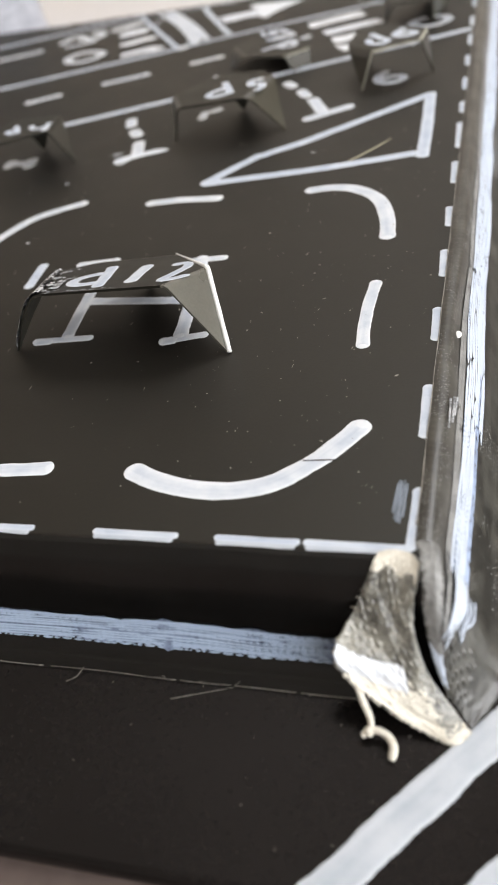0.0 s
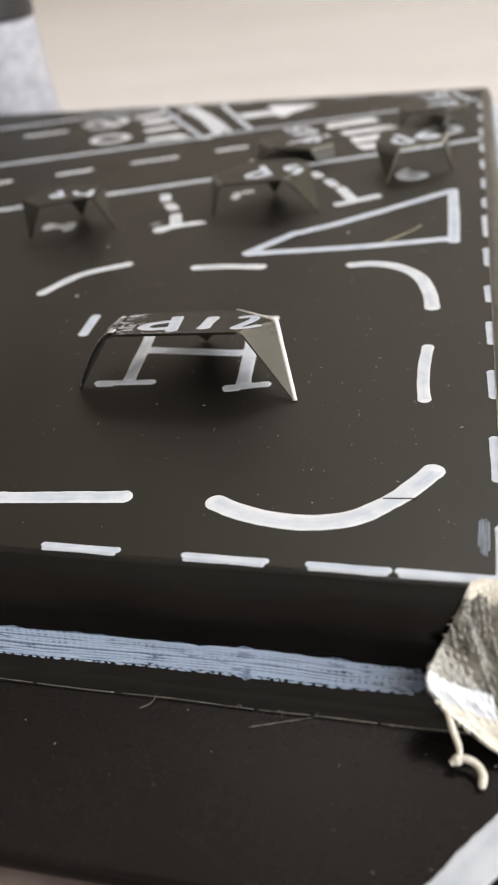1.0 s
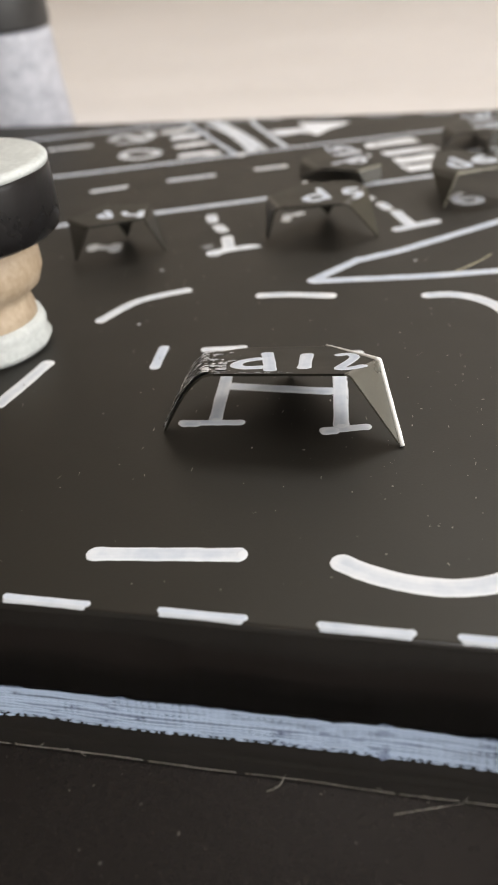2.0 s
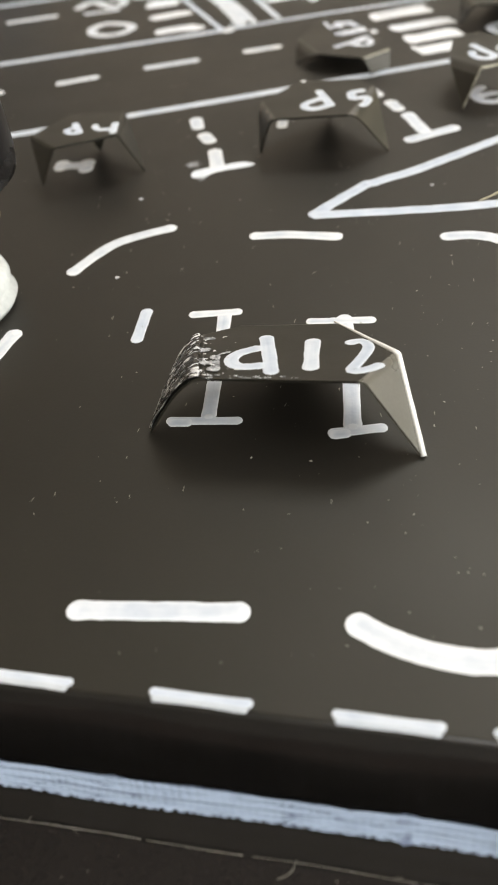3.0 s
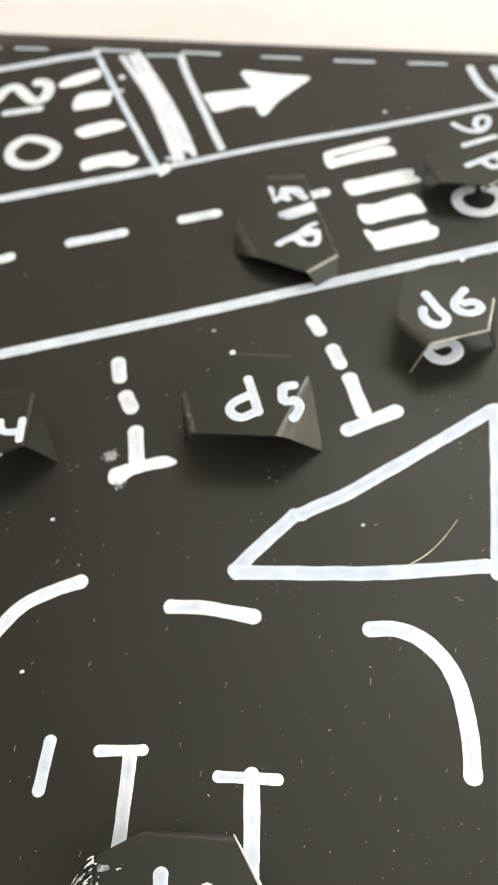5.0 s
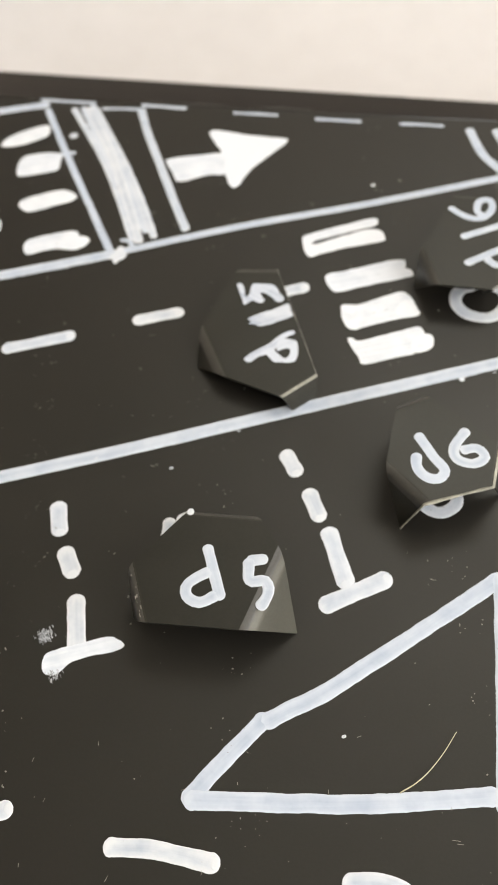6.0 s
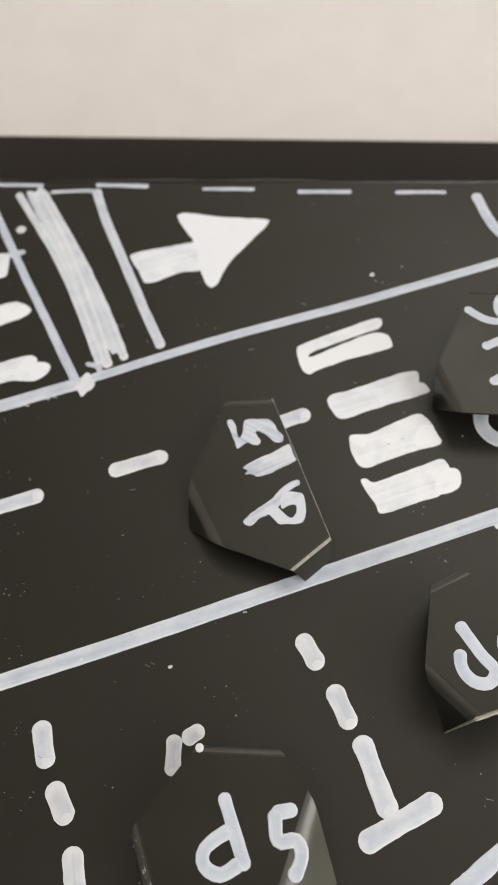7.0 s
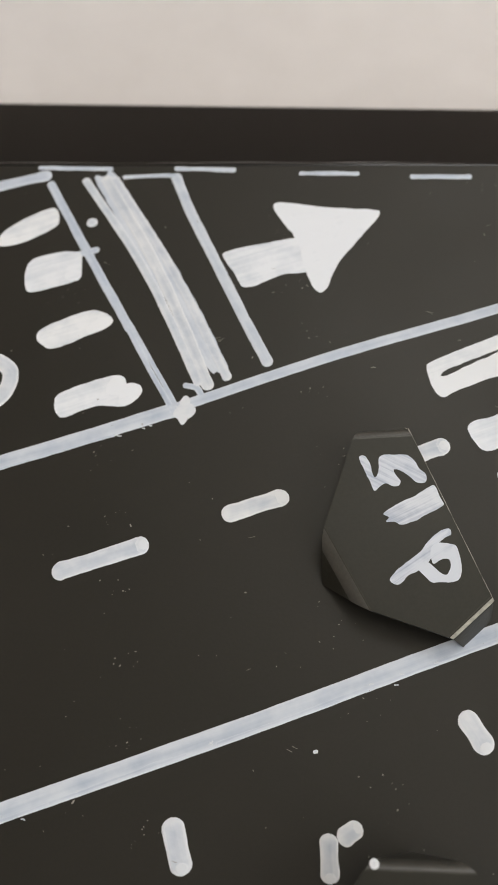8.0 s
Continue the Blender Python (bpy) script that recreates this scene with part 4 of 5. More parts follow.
# crossing bars and bay bars, filled in with the marker to uneven outlines
blot("crossing_bar", board, [[(-1.15, 25.2), (-0.85, 25.62), (0.93, 26.5), (2.7, 27.3), (3.05, 27.0), (2.9, 26.68), (2.49, 26.5), (1.3, 25.94), (0.5, 25.58), (-0.5, 25.02), (-0.62, 24.3), (-0.87, 24.17)],
                             [(-0.87, 24.17), (-0.49, 23.82), (-0.05, 24.08), (1.39, 24.74), (3.32, 25.42), (3.54, 25.76), (3.3, 26.3), (2.6, 26.38), (1.3, 25.78), (0.56, 25.38), (-0.44, 24.84), (-0.8, 24.95)]], "white painted crossing bar with an unfilled slit")
blot("crossing_bar", board, [[(0.47, 22.41), (0.82, 22.75), (1.55, 22.98), (2.99, 23.62), (4.55, 24.18), (4.85, 23.75), (4.7, 23.1), (3.67, 22.37), (2.25, 21.75), (1.25, 21.36), (0.71, 21.79)],
                             [(2.9, 22.5), (3.67, 22.34), (5.1, 22.88), (5.32, 23.16), (5.0, 23.52), (4.2, 23.3)]])
blot("crossing_bar", board, [[(1.62, 20.1), (1.68, 20.5), (2.48, 20.6), (3.46, 21.12), (4.72, 21.76), (5.23, 21.47), (5.63, 20.78), (5.77, 20.19), (4.68, 19.8), (3.3, 19.21), (2.34, 18.8), (1.81, 19.34)],
                             [(4.7, 20.9), (4.6, 20.1), (5.5, 20.25), (5.72, 20.5), (5.3, 21.2)], [(1.7, 20.1), (1.72, 20.46), (2.4, 20.5), (2.3, 19.9)]])
blot("crossing_bar", board, [[(2.18, 18.05), (2.39, 18.27), (2.82, 18.1), (4.45, 18.83), (5.69, 19.4), (6.06, 19.2), (6.2, 18.6), (5.7, 17.6), (4.82, 17.24), (3.21, 16.58), (2.85, 17.0)],
                             [(5.5, 18.3), (5.7, 17.62), (6.5, 17.95), (6.65, 18.6), (6.4, 18.95), (5.9, 18.85)]])
blot("bay_bar", board, [[(-21.69, 31.6), (-21.57, 32.5), (-20.31, 33.5), (-19.31, 33.95), (-18.95, 33.4), (-19.06, 32.75), (-20.5, 31.8)]])
blot("bay_bar", board, [[(-19.96, 29.31), (-20.06, 30.3), (-19.66, 30.9), (-18.45, 31.25), (-17.55, 31.2), (-17.33, 30.33), (-17.42, 29.65), (-18.4, 29.24), (-19.59, 28.9)],
                        [(-18.1, 29.9), (-17.9, 29.6), (-17.4, 29.62), (-17.3, 30.1), (-17.75, 30.25)]])
blot("bay_bar", board, [[(-18.89, 26.35), (-18.69, 26.88), (-17.58, 27.52), (-16.43, 27.94), (-15.52, 27.59), (-15.51, 27.13), (-16.62, 26.49), (-17.97, 25.83), (-18.51, 26.0)],
                        [(-16.6, 26.9), (-16.3, 26.65), (-15.48, 27.15), (-15.6, 27.55), (-16.1, 27.5)]])
blot("bay_bar", board, [[(-17.48, 23.03), (-17.33, 23.51), (-16.25, 24.05), (-14.77, 24.53), (-14.3, 24.0), (-14.19, 23.04), (-15.58, 22.94), (-16.88, 22.35), (-17.24, 22.47)],
                        [(-14.6, 23.15), (-14.19, 23.04), (-13.73, 23.42), (-13.61, 23.84), (-14.0, 24.15), (-14.5, 24.0)], [(-15.15, 24.15), (-15.2, 23.6), (-14.6, 23.55), (-14.4, 24.1), (-14.8, 24.5)]])
# arrow
blot("arrow", board, [[(-10.57, 31.08), (-10.4, 31.38), (-9.13, 31.76), (-6.9, 32.2), (-6.3, 31.3), (-6.5, 30.3), (-7.7, 30.08), (-8.98, 29.42), (-9.56, 29.42), (-9.96, 30.11)],
                      [(-8.27, 33.91), (-8.0, 34.36), (-5.7, 34.05), (-3.5, 33.93), (-3.22, 33.6), (-4.05, 32.31), (-5.08, 30.83), (-5.62, 29.34), (-6.09, 29.2), (-6.6, 30.3), (-7.1, 32.1), (-7.7, 32.95)],
                      [(-7.3, 32.4), (-6.9, 33.3), (-5.4, 33.2), (-4.9, 32.4), (-5.7, 31.2), (-6.5, 31.3)]], "solid white painted arrow")
# striped gate lines
mark("gate_line", [[(-19.74, 35.53), (-17.75, 32.18), (-16.28, 29.75), (-14.55, 26.95)]], 0.44)
mark("gate_line", [[(-14.66, 27.0), (-13.45, 24.95), (-12.12, 22.8)]], 0.24)
mark("gate_line", [[(-14.5, 27.1), (-13.22, 25.03), (-11.88, 22.85)]], 0.22)
blot("gate_band", board, [[(-17.5, 35.85), (-17.0, 35.95), (-16.3, 35.9), (-12.55, 30.1), (-9.9, 25.1), (-10.35, 24.8), (-11.0, 25.3), (-14.3, 30.6), (-16.2, 33.6)]], "broad streaky white painted gate band", M_PAINT_LINE, (0.5, -0.87))
for xa, ya, xm, xb, yb, wide in ((-17.95, 35.75, -14.2, -11.1, 24.2, 0.42), (-16.9, 35.85, -13.55, -10.65, 24.05, 0.55), (-16.45, 35.85, -12.85, -9.85, 24.5, 0.42)):
    stroke("gate_band", board, [[(xa, ya), (xm, 30.15), (xb, yb)]], wide, M_PAINT, "pass of the marker over the gate band", height=0.006, lift=0.012)
mark("gate_line", [[(-13.34, 36.02), (-12.48, 33.95), (-10.96, 30.91), (-9.4, 27.8), (-8.1, 25.3)]], 0.52)
blot("gate_knot", board, [[(-12.1, 22.6), (-12.0, 22.95), (-11.75, 23.25), (-11.45, 23.25), (-11.2, 23.1), (-11.12, 22.8), (-11.35, 22.5), (-11.7, 22.38)],
                          [(-11.85, 23.1), (-11.75, 23.5), (-11.55, 23.55), (-11.4, 23.2)], [(-11.85, 22.6), (-11.75, 22.2), (-11.55, 22.2), (-11.45, 22.6)]], "ragged blot of white paint where the lines meet", M_PAINT)
mark("paint_dot", [[(-17.35, 33.0), (-17.1, 33.1)]], 0.5)
mark("gate_tick", [[(-17.7, 31.1), (-16.72, 31.42)]], 0.36)
mark("gate_tick", [[(-11.75, 24.1), (-11.2, 24.0), (-10.95, 23.6)]], 0.26, wobble=0.5)
mark("gate_line", [[(8.05, 35.75), (8.85, 33.6), (10.1, 32.0)]], 0.55)
mark("gate_line", [[(9.7, 35.8), (10.4, 34.0), (11.2, 32.9)]], 0.55)
mark("lane_dash", [[(-31.2, 26.55), (-27.5, 27.9)]], 0.78)
# digits by the gate, written sideways
mark("digit_zero", [[(-23.0, 24.5), (-22.3, 25.4), (-20.9, 25.3), (-19.8, 24.6), (-19.9, 23.4), (-21.0, 22.6), (-22.4, 22.9), (-23.0, 23.9), (-22.9, 24.6)]], 0.75)
mark("digit_one", [[(-24.9, 28.15), (-22.3, 28.95)]], 0.62)
mark("digit_two", [[(-26.1, 29.6), (-25.75, 30.95), (-25.05, 31.35), (-24.1, 30.55), (-23.1, 29.75), (-22.4, 30.3), (-22.5, 31.5), (-23.1, 32.1), (-23.7, 31.95)]], 0.85)
mark("kerb_line", [[(-40, 29.0), (-26.0, 33.95), (-22.4, 35.3), (-19.95, 36.05)]], 0.66)
for dx, dy, dw in ((2.5, 30.1, 0.22), (8.15, 16.2, 0.28), (-5.48, 9.2, 0.12), (-11.1, -3.8, 0.16), (-10.15, -11.4, 0.14), (4.07, -2.1, 0.12)):
    mark("paint_dot", [[(dx - 0.06, dy), (dx + 0.06, dy + 0.05)]], dw)
stroke("hairline", board, [[(8.35, -28.33), (8.95, -28.28), (9.5, -28.24)]], 0.028, M_BOARD, "fine dark scratch across the paint", height=0.045)
bm = bmesh.new()
bmesh.ops.create_icosphere(bm, subdivisions=2, radius=0.16 * U, matrix=Matrix.Translation(Vector((13.0, -20.6, -0.28)) * U) @ Matrix.Diagonal((1, 1.5, 0.5, 1)))
part("paint_spot", bm, M_FRAME, side_tape, "white paint spot on the side tape")
bm = bmesh.new()
for i in range(9):
    q = Vector((-6.6 + 0.16 * i, -32.2 - 0.06 * (i % 3), -0.06))
    bmesh.ops.create_icosphere(bm, subdivisions=1, radius=(0.05 + 0.03 * (i % 2)) * U, matrix=Matrix.Translation(q * U) @ Matrix.Diagonal((1.6, 0.8, 0.6, 1)))
part("cotton_crumbs", bm, M_FIBRE, board, "cream cotton crumbs caught on the edge")
bm = bmesh.new()
for a in range(-31, 30, 4):
    tube_into(bm, [(12.31, a, 0.03), (12.33, a + 1.8, 0.035), (12.31, a + 3.9, 0.03)], 0.022, 0.8, 5, 0.4, 0.8)
part("tape_seam", bm, M_DUST, side_tape, "pale dusty seam along the tape")
# ring under the far stand
mark("ring_mark", [[(8.55, 22.6), (7.95, 22.3), (7.66, 21.7), (7.78, 21.05), (8.35, 20.55), (9.35, 20.42), (10.1, 20.95), (10.35, 21.8), (10.0, 22.5), (9.3, 22.8)]], 0.7)
mark("digit_six", [[(6.85, 10.8), (6.42, 10.0), (6.42, 9.25), (6.83, 8.63), (7.51, 8.5), (8.1, 9.02), (7.98, 9.65), (7.4, 9.75), (6.8, 9.45)]], 0.6)
mark("bay_mark", [[(-17.1, 0.6), (-16.95, -0.3)], [(-15.6, 0.75), (-15.35, -0.5)], [(-16.9, 0.15), (-15.6, 0.2)]], 0.8)
# dashes along the board's edges
for a, b in ((-38.6, -36.0), (-33.0, -30.2), (-28.3, -25.4), (-23.4, -20.6), (-18.4, -15.6), (-13.2, -10.3), (-8.2, -5.35), (-2.9, -0.2), (2.15, 4.9), (6.3, 8.82), (9.12, 12.2)):
    stroke("edge_dash", board, [[(a + 0.06, -32.13), ((a + b) / 2, -32.13), (b - 0.02, -32.14)]], 0.17, M_PAINT_BASE, "greyish paint dragged over the edge", lift=0.02, wobble=0.3)
    mark("edge_dash", [[(a - 0.02, -31.91), (b + 0.06, -31.93)]], 0.26)
mark("edge_dash", [[(12.24, -31.9), (12.27, -29.5)]], 0.38)
for a, b in ((-27.1, -24.1), (-21.45, -19.0), (-16.7, -14.3), (-12.2, -10.1), (-7.6, -4.9), (-3.2, 0.5), (1.9, 3.8), (5.8, 8.0), (10.2, 12.4), (14.6, 17.0), (19.0, 21.5), (24.0, 26.3), (28.5, 31.0)):
    mark("edge_dash", [[(12.24, a + 0.15), (12.18, b - 0.15)]], 0.42)
for a, ya, b, yb in ((-31.0, 36.35, -28.0, 36.35), (-26.9, 36.4, -24.1, 36.4), (-20.6, 36.55, -16.6, 36.47), (-16.1, 35.95, -13.1, 36.08), (-13.5, 36.5, -10.3, 36.42), (-7.2, 36.2, -4.15, 36.2), (-1.75, 36.02, 1.3, 36.0), (3.65, 35.98, 6.5, 35.97)):
    mark("edge_dash", [[(a + 0.1, ya), ((a + b) / 2, (ya + yb) / 2 + 0.01), (b - 0.1, yb)]], 0.27, wobble=0.35)

# ---- folded stands ----


def stand(label, centre, height, slope, arms, letters=(), pale=(), bare=(), bright=(), blunt={}, dry=False, slide=(0, 0, 0), curl=(), worn=()):
    """A sheet cut to a three-cornered plate whose corners are bent down as legs.
    letters: a name, its strokes and their width, or, for a dry pen, its outlines and the way the nib went;
    arms: (crease's direction in degrees, its reach, its half width, tip's direction, tip's reach); slide: each crease's shift along itself."""
    # bare, worn and bright: creases coloured paler in place of caught light
    cx, cy = centre
    root = thing("folded_stand", label, "marker stand", (cx, cy, 0), "folded stands on the board")

    def top(x, y):
        return height + slope[0] * x + slope[1] * y

    creases = []
    for (ang, reach, half, tip_ang, tip), shift in zip(arms, slide):
        a = radians(ang)
        mid, side = Vector((math.cos(a), math.sin(a))) * reach, Vector((-math.sin(a), math.cos(a)))
        mid, side = mid + side * shift, side * half
        creases.append((mid - side, mid + side, Vector((math.cos(radians(tip_ang)), math.sin(radians(tip_ang)))) * tip))
    thick = 0.11
    outline = []
    for lo, hi, tip in creases:
        outline += [lo, hi]
    # the plate stops short of each crease, where the sheet begins to bend
    inner = []
    for i, p in enumerate(outline):
        q = outline[i - 1] if i % 2 == 0 else outline[(i + 1) % 6]
        inner.append(p + (q - p).normalized() * (0.42 if i // 2 in worn else 0.4 if i // 2 in bright else 0.2))
    bm = bmesh.new()
    upper = [bm.verts.new((p.x * U, p.y * U, top(p.x, p.y) * U)) for p in inner]
    lower = [bm.verts.new((p.x * U, p.y * U, (top(p.x, p.y) - thick) * U)) for p in inner]
    bm.faces.new(upper)
    bm.faces.new(lower[::-1])
    for i in range(len(upper)):
        j = (i + 1) % len(upper)
        bm.faces.new((upper[i], lower[i], lower[j], upper[j]))
    bmesh.ops.recalc_face_normals(bm, faces=bm.faces[:])
    plate = part("plate", bm, M_PLATE, root, "flat black lettered plate", smooth=False)
    for index, (lo, hi, tip) in enumerate(creases):
        t3 = Vector((tip.x, tip.y, 0.02))
        a3, b3 = Vector((lo.x, lo.y, top(lo.x, lo.y))), Vector((hi.x, hi.y, top(hi.x, hi.y)))
        a_in, b_in = inner[index * 2], inner[index * 2 + 1]
        a_in, b_in = Vector((a_in.x, a_in.y, top(a_in.x, a_in.y))), Vector((b_in.x, b_in.y, top(b_in.x, b_in.y)))
        outw = Vector((tip.x, tip.y, 0)).normalized()
        reach = (a3 + b3) / 2 - t3
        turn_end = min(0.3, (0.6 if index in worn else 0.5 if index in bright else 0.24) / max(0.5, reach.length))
        k = 6
        end = 0.985 * blunt.get(index, 1.0)

        def on_flap(u, v):
            p = a3.lerp(b3, u)
            down = p.z + (0.03 - p.z) * v
            p = p.lerp(t3, v * end)
            p.z = down
            if index in curl:
                p += (outw * 0.6 + Vector((0, 0, 0.4))) * 0.42 * math.sin(math.pi * v ** 0.6)
            return p

        def on_bend(u, w):
            p, c, q = a_in.lerp(b_in, u), a3.lerp(b3, u), on_flap(u, turn_end)
            return p * (1 - w) ** 2 + c * 2 * w * (1 - w) + q * w * w

        def along(u, w):
            """From the plate's rim (0) over the bend (1) to the tip (2)."""
            return on_bend(u, w) if w <= 1 else on_flap(u, turn_end + (1 - turn_end) * (w - 1))

        def skin(u, w):
            e = 0.004
            du = along(min(1, u + e), w) - along(max(0, u - e), w)
            dw = along(u, min(2, w + e)) - along(u, max(0, w - e))
            out = du.cross(dw).normalized()
            return -out if out.dot(outw + Vector((0, 0, 1))) < 0 else out

        def sheet(rows, thick, lift=0.0):
            """The bent sheet between rows of w, with its own thickness and crisp cut edges."""
            bm = bmesh.new()
            faces = []
            for depth in (lift, lift - thick):
                faces.append([[bm.verts.new((along(i / k, w) + skin(i / k, w) * depth) * U) for i in range(k + 1)] for w in rows])
            upper, lower = faces
            for g in faces:
                for r0, r1 in zip(g, g[1:]):
                    for i in range(k):
                        bm.faces.new((r0[i], r0[i + 1], r1[i + 1], r1[i]))
            rim = [(0, i) for i in range(k)] + [(j, k) for j in range(len(rows) - 1)] + [(len(rows) - 1, i) for i in range(k, 0, -1)] + [(j, 0) for j in range(len(rows) - 1, 0, -1)]
            for (j0, i0), (j1, i1) in zip(rim, rim[1:] + rim[:1]):
                bm.faces.new((upper[j0][i0], upper[j1][i1], lower[j1][i1], lower[j0][i0]))
            bmesh.ops.recalc_face_normals(bm, faces=bm.faces[:])
            for e in bm.edges:
                if e.calc_face_angle(0.0) > 0.9:
                    e.smooth = False
            return bm

        leg_paint = M_LIT_LEG if index in bare else M_SHEEN_LEG if index in worn else M_FLAP
        flap = part("flap", sheet([j / 8 for j in range(9)] + [1 + j / 8 for j in range(1, 9)], 0.09), leg_paint, root, "bent-down leg coloured grey as if lit" if index in bare else "dark bent-down leg")
        # bright bends get the highlight-coloured sheet, the others plain plate
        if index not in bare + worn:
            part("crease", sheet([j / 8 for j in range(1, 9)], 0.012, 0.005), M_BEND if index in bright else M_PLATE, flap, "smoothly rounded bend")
        if index in worn:
            part("crease", sheet([j / 16 for j in range(8)], 0.012, 0.004), M_BEND, flap, "start of the bend, coloured with a soft highlight")
        if index * 2 in pale:
            part("pale_edge", sheet([0.25 + j / 12 for j in range(7)], 0.03, 0.02), M_WORN, flap, "pale worn crease")
        if index * 2 + 1 in pale:
            # cut edge where the pale core shows
            p, q = outline[index * 2 + 1], outline[(index * 2 + 2) % 6]
            bm = bmesh.new()
            tube_into(bm, [(p.x, p.y, top(p.x, p.y) - 0.06), ((p.x + q.x) / 2, (p.y + q.y) / 2, top((p.x + q.x) / 2, (p.y + q.y) / 2) - 0.03), (q.x, q.y, top(q.x, q.y) - 0.06)], 0.03 if dry else 0.075, 0.95, 8, 0.12, 0.4)
            part("pale_edge", bm, M_DUST if dry else M_WORN, plate, "pale worn edge")
    for name, lines, width in letters:
        if dry:
            blot(name, plate, [[(x - cx, y - cy) for x, y in pts] for pts in lines], "dry streaky white character", M_PAINT_DRY, width, height)
            continue
        stroke(name, plate, [[(x - cx, y - cy) for x, y in pts] for pts in lines], width * 0.95, M_PAINT_LINE, "hand-painted white character", ground=top, height=0.009)
    return root, top, creases


d12, top12, creases12 = stand("black folded plastic stand lettered d12 with crinkled tape on one leg", (-0.8, -19.3), 2.35, (0.03, -0.27),
      [(-23, 3.7, 1.25, -29, 5.7), (96.5, 2.55, 1.67, 97, 2.7), (194, 3.22, 1.95, 205, 5.5)],
      [("letter_d", [[(-1.80, -18.25), (-1.36, -20.0), (-1.05, -21.4)], [(-1.85, -19.3), (-2.5, -19.8), (-2.65, -20.5), (-2.2, -20.95), (-1.45, -20.8)]], 0.55),
       ("digit_one", [[(0.0, -18.5), (0.22, -21.0)]], 0.58),
       ("digit_two", [[(1.31, -18.74), (1.73, -18.5), (2.05, -19.05), (1.85, -20.18), (1.62, -21.1), (2.16, -20.95), (2.55, -20.55)]], 0.46)], bare=(0,), bright=(1,), curl=(2,))
# white cut edge of the sheet, from the back round to the tip of one leg
(lo0, hi0, tip0), (lo1, hi1, tip1), (lo2, hi2, tip2) = creases12


def on_top(p, lift=0.0):
    return Vector((p.x, p.y, top12(p.x, p.y) + lift))


bm = bmesh.new()
ends = [on_top(lo1, -0.02), on_top(hi0, -0.01), Vector((tip0.x, tip0.y, 0.06))]
for p, q, thin in ((ends[1], ends[0], 0.35), (ends[1], ends[2], 0.95)):
    tube_into(bm, [tuple(p), tuple((p + q) / 2), tuple(q)], 0.11, thin, 10, 0.2, 0.12)
part("cut_edge", bm, M_CUT, d12, "bare white cut edge")
# crinkled clear tape over the other leg: glossy ridges, their glints painted as white patches
tip_a = Vector((tip2.x, tip2.y, 0.05))


def leg_point(u, v):
    """u along the crease, v from the middle of the plate (0) over the crease (0.4) down to the tip (1)."""
    edge = on_top(lo2).lerp(on_top(hi2), u)
    if v < 0.4:
        p = edge + Vector((1.0, 0.12, 0)) * (0.4 - v) * 3.6
        p.z = top12(p.x, p.y)
    else:
        w = (v - 0.4) / 0.6
        p = edge.lerp(tip_a, w * 0.96) + Vector((tip2.x * 0.6, tip2.y * 0.6, 0.4 * tip2.length)) * (0.42 * math.sin(math.pi * w ** 0.6) / tip2.length)
    ridge = 0.05 * noise.noise(Vector((u * 9, v * 5, 2))) + 0.03 * noise.noise(Vector((u * 23, v * 11, 4)))
    return p + Vector((-0.5, -0.1, 0.75)) * (0.05 + max(0, ridge) + 0.05 * math.exp(-((v - 0.45) / 0.14) ** 2))


zone_on("crinkled_tape", d12, leg_point, lambda u, v: min(v - 0.40, 1 - v, u - 0.02, 0.98 - u) + 0.02, M_FILM, "crinkled clear tape", 0.02, 90, 0.05)
zone_on("tape_creases", d12, leg_point, lambda u, v: noise.noise(Vector((u * 22, v * 14, 31))) + 0.7 * noise.noise(Vector((u * 46, v * 32, 35))) + 0.4 * noise.noise(Vector((u * 4, v * 4, 50))) - 0.09 - 0.35 * abs(v - 0.68) - (0.35 if v < 0.38 else 0), M_GLINT, "glints painted white on the tape's creases", 0.02, 190, 0.03)
stroke("ghost_mark", d12, [[(-3.37, -0.17), (-3.05, -0.35), (-2.93, -0.19)], [(-2.21, -1.9), (-2.32, -1.21), (-2.37, -0.68), (-2.08, -0.45)], [(-2.96, -1.16), (-2.74, -1.5), (-2.42, -1.41)], [(-2.47, -1.93), (-2.13, -1.96)], [(-2.6, -0.9), (-2.35, -1.0)]], 0.26, M_SMEAR, "half-rubbed white character", ground=top12, height=0.006, wobble=0.7, lift=0.03)
stroke("paint_dot", d12, [[(-3.3, 0.78), (-2.95, 0.82)]], 0.22, M_SMEAR, "rubbed white fleck", ground=top12, height=0.02, wobble=0.5)
rf = random.Random(29)
flecks = []
for k in range(22):
    x = -2.4 + 3.0 * rf.random() ** 1.3
    y = -2.52 + 0.06 * x + rf.uniform(-0.02, 0.14) * (2 if x < -1.4 else 1)
    flecks.append([(x, y), (x + rf.uniform(0.03, 0.16), y + rf.uniform(-0.03, 0.04))])
stroke("flecked_edge", d12, flecks, 0.09, M_SMEAR, "white flecks along the edge", ground=top12, height=0.008, wobble=0.9)

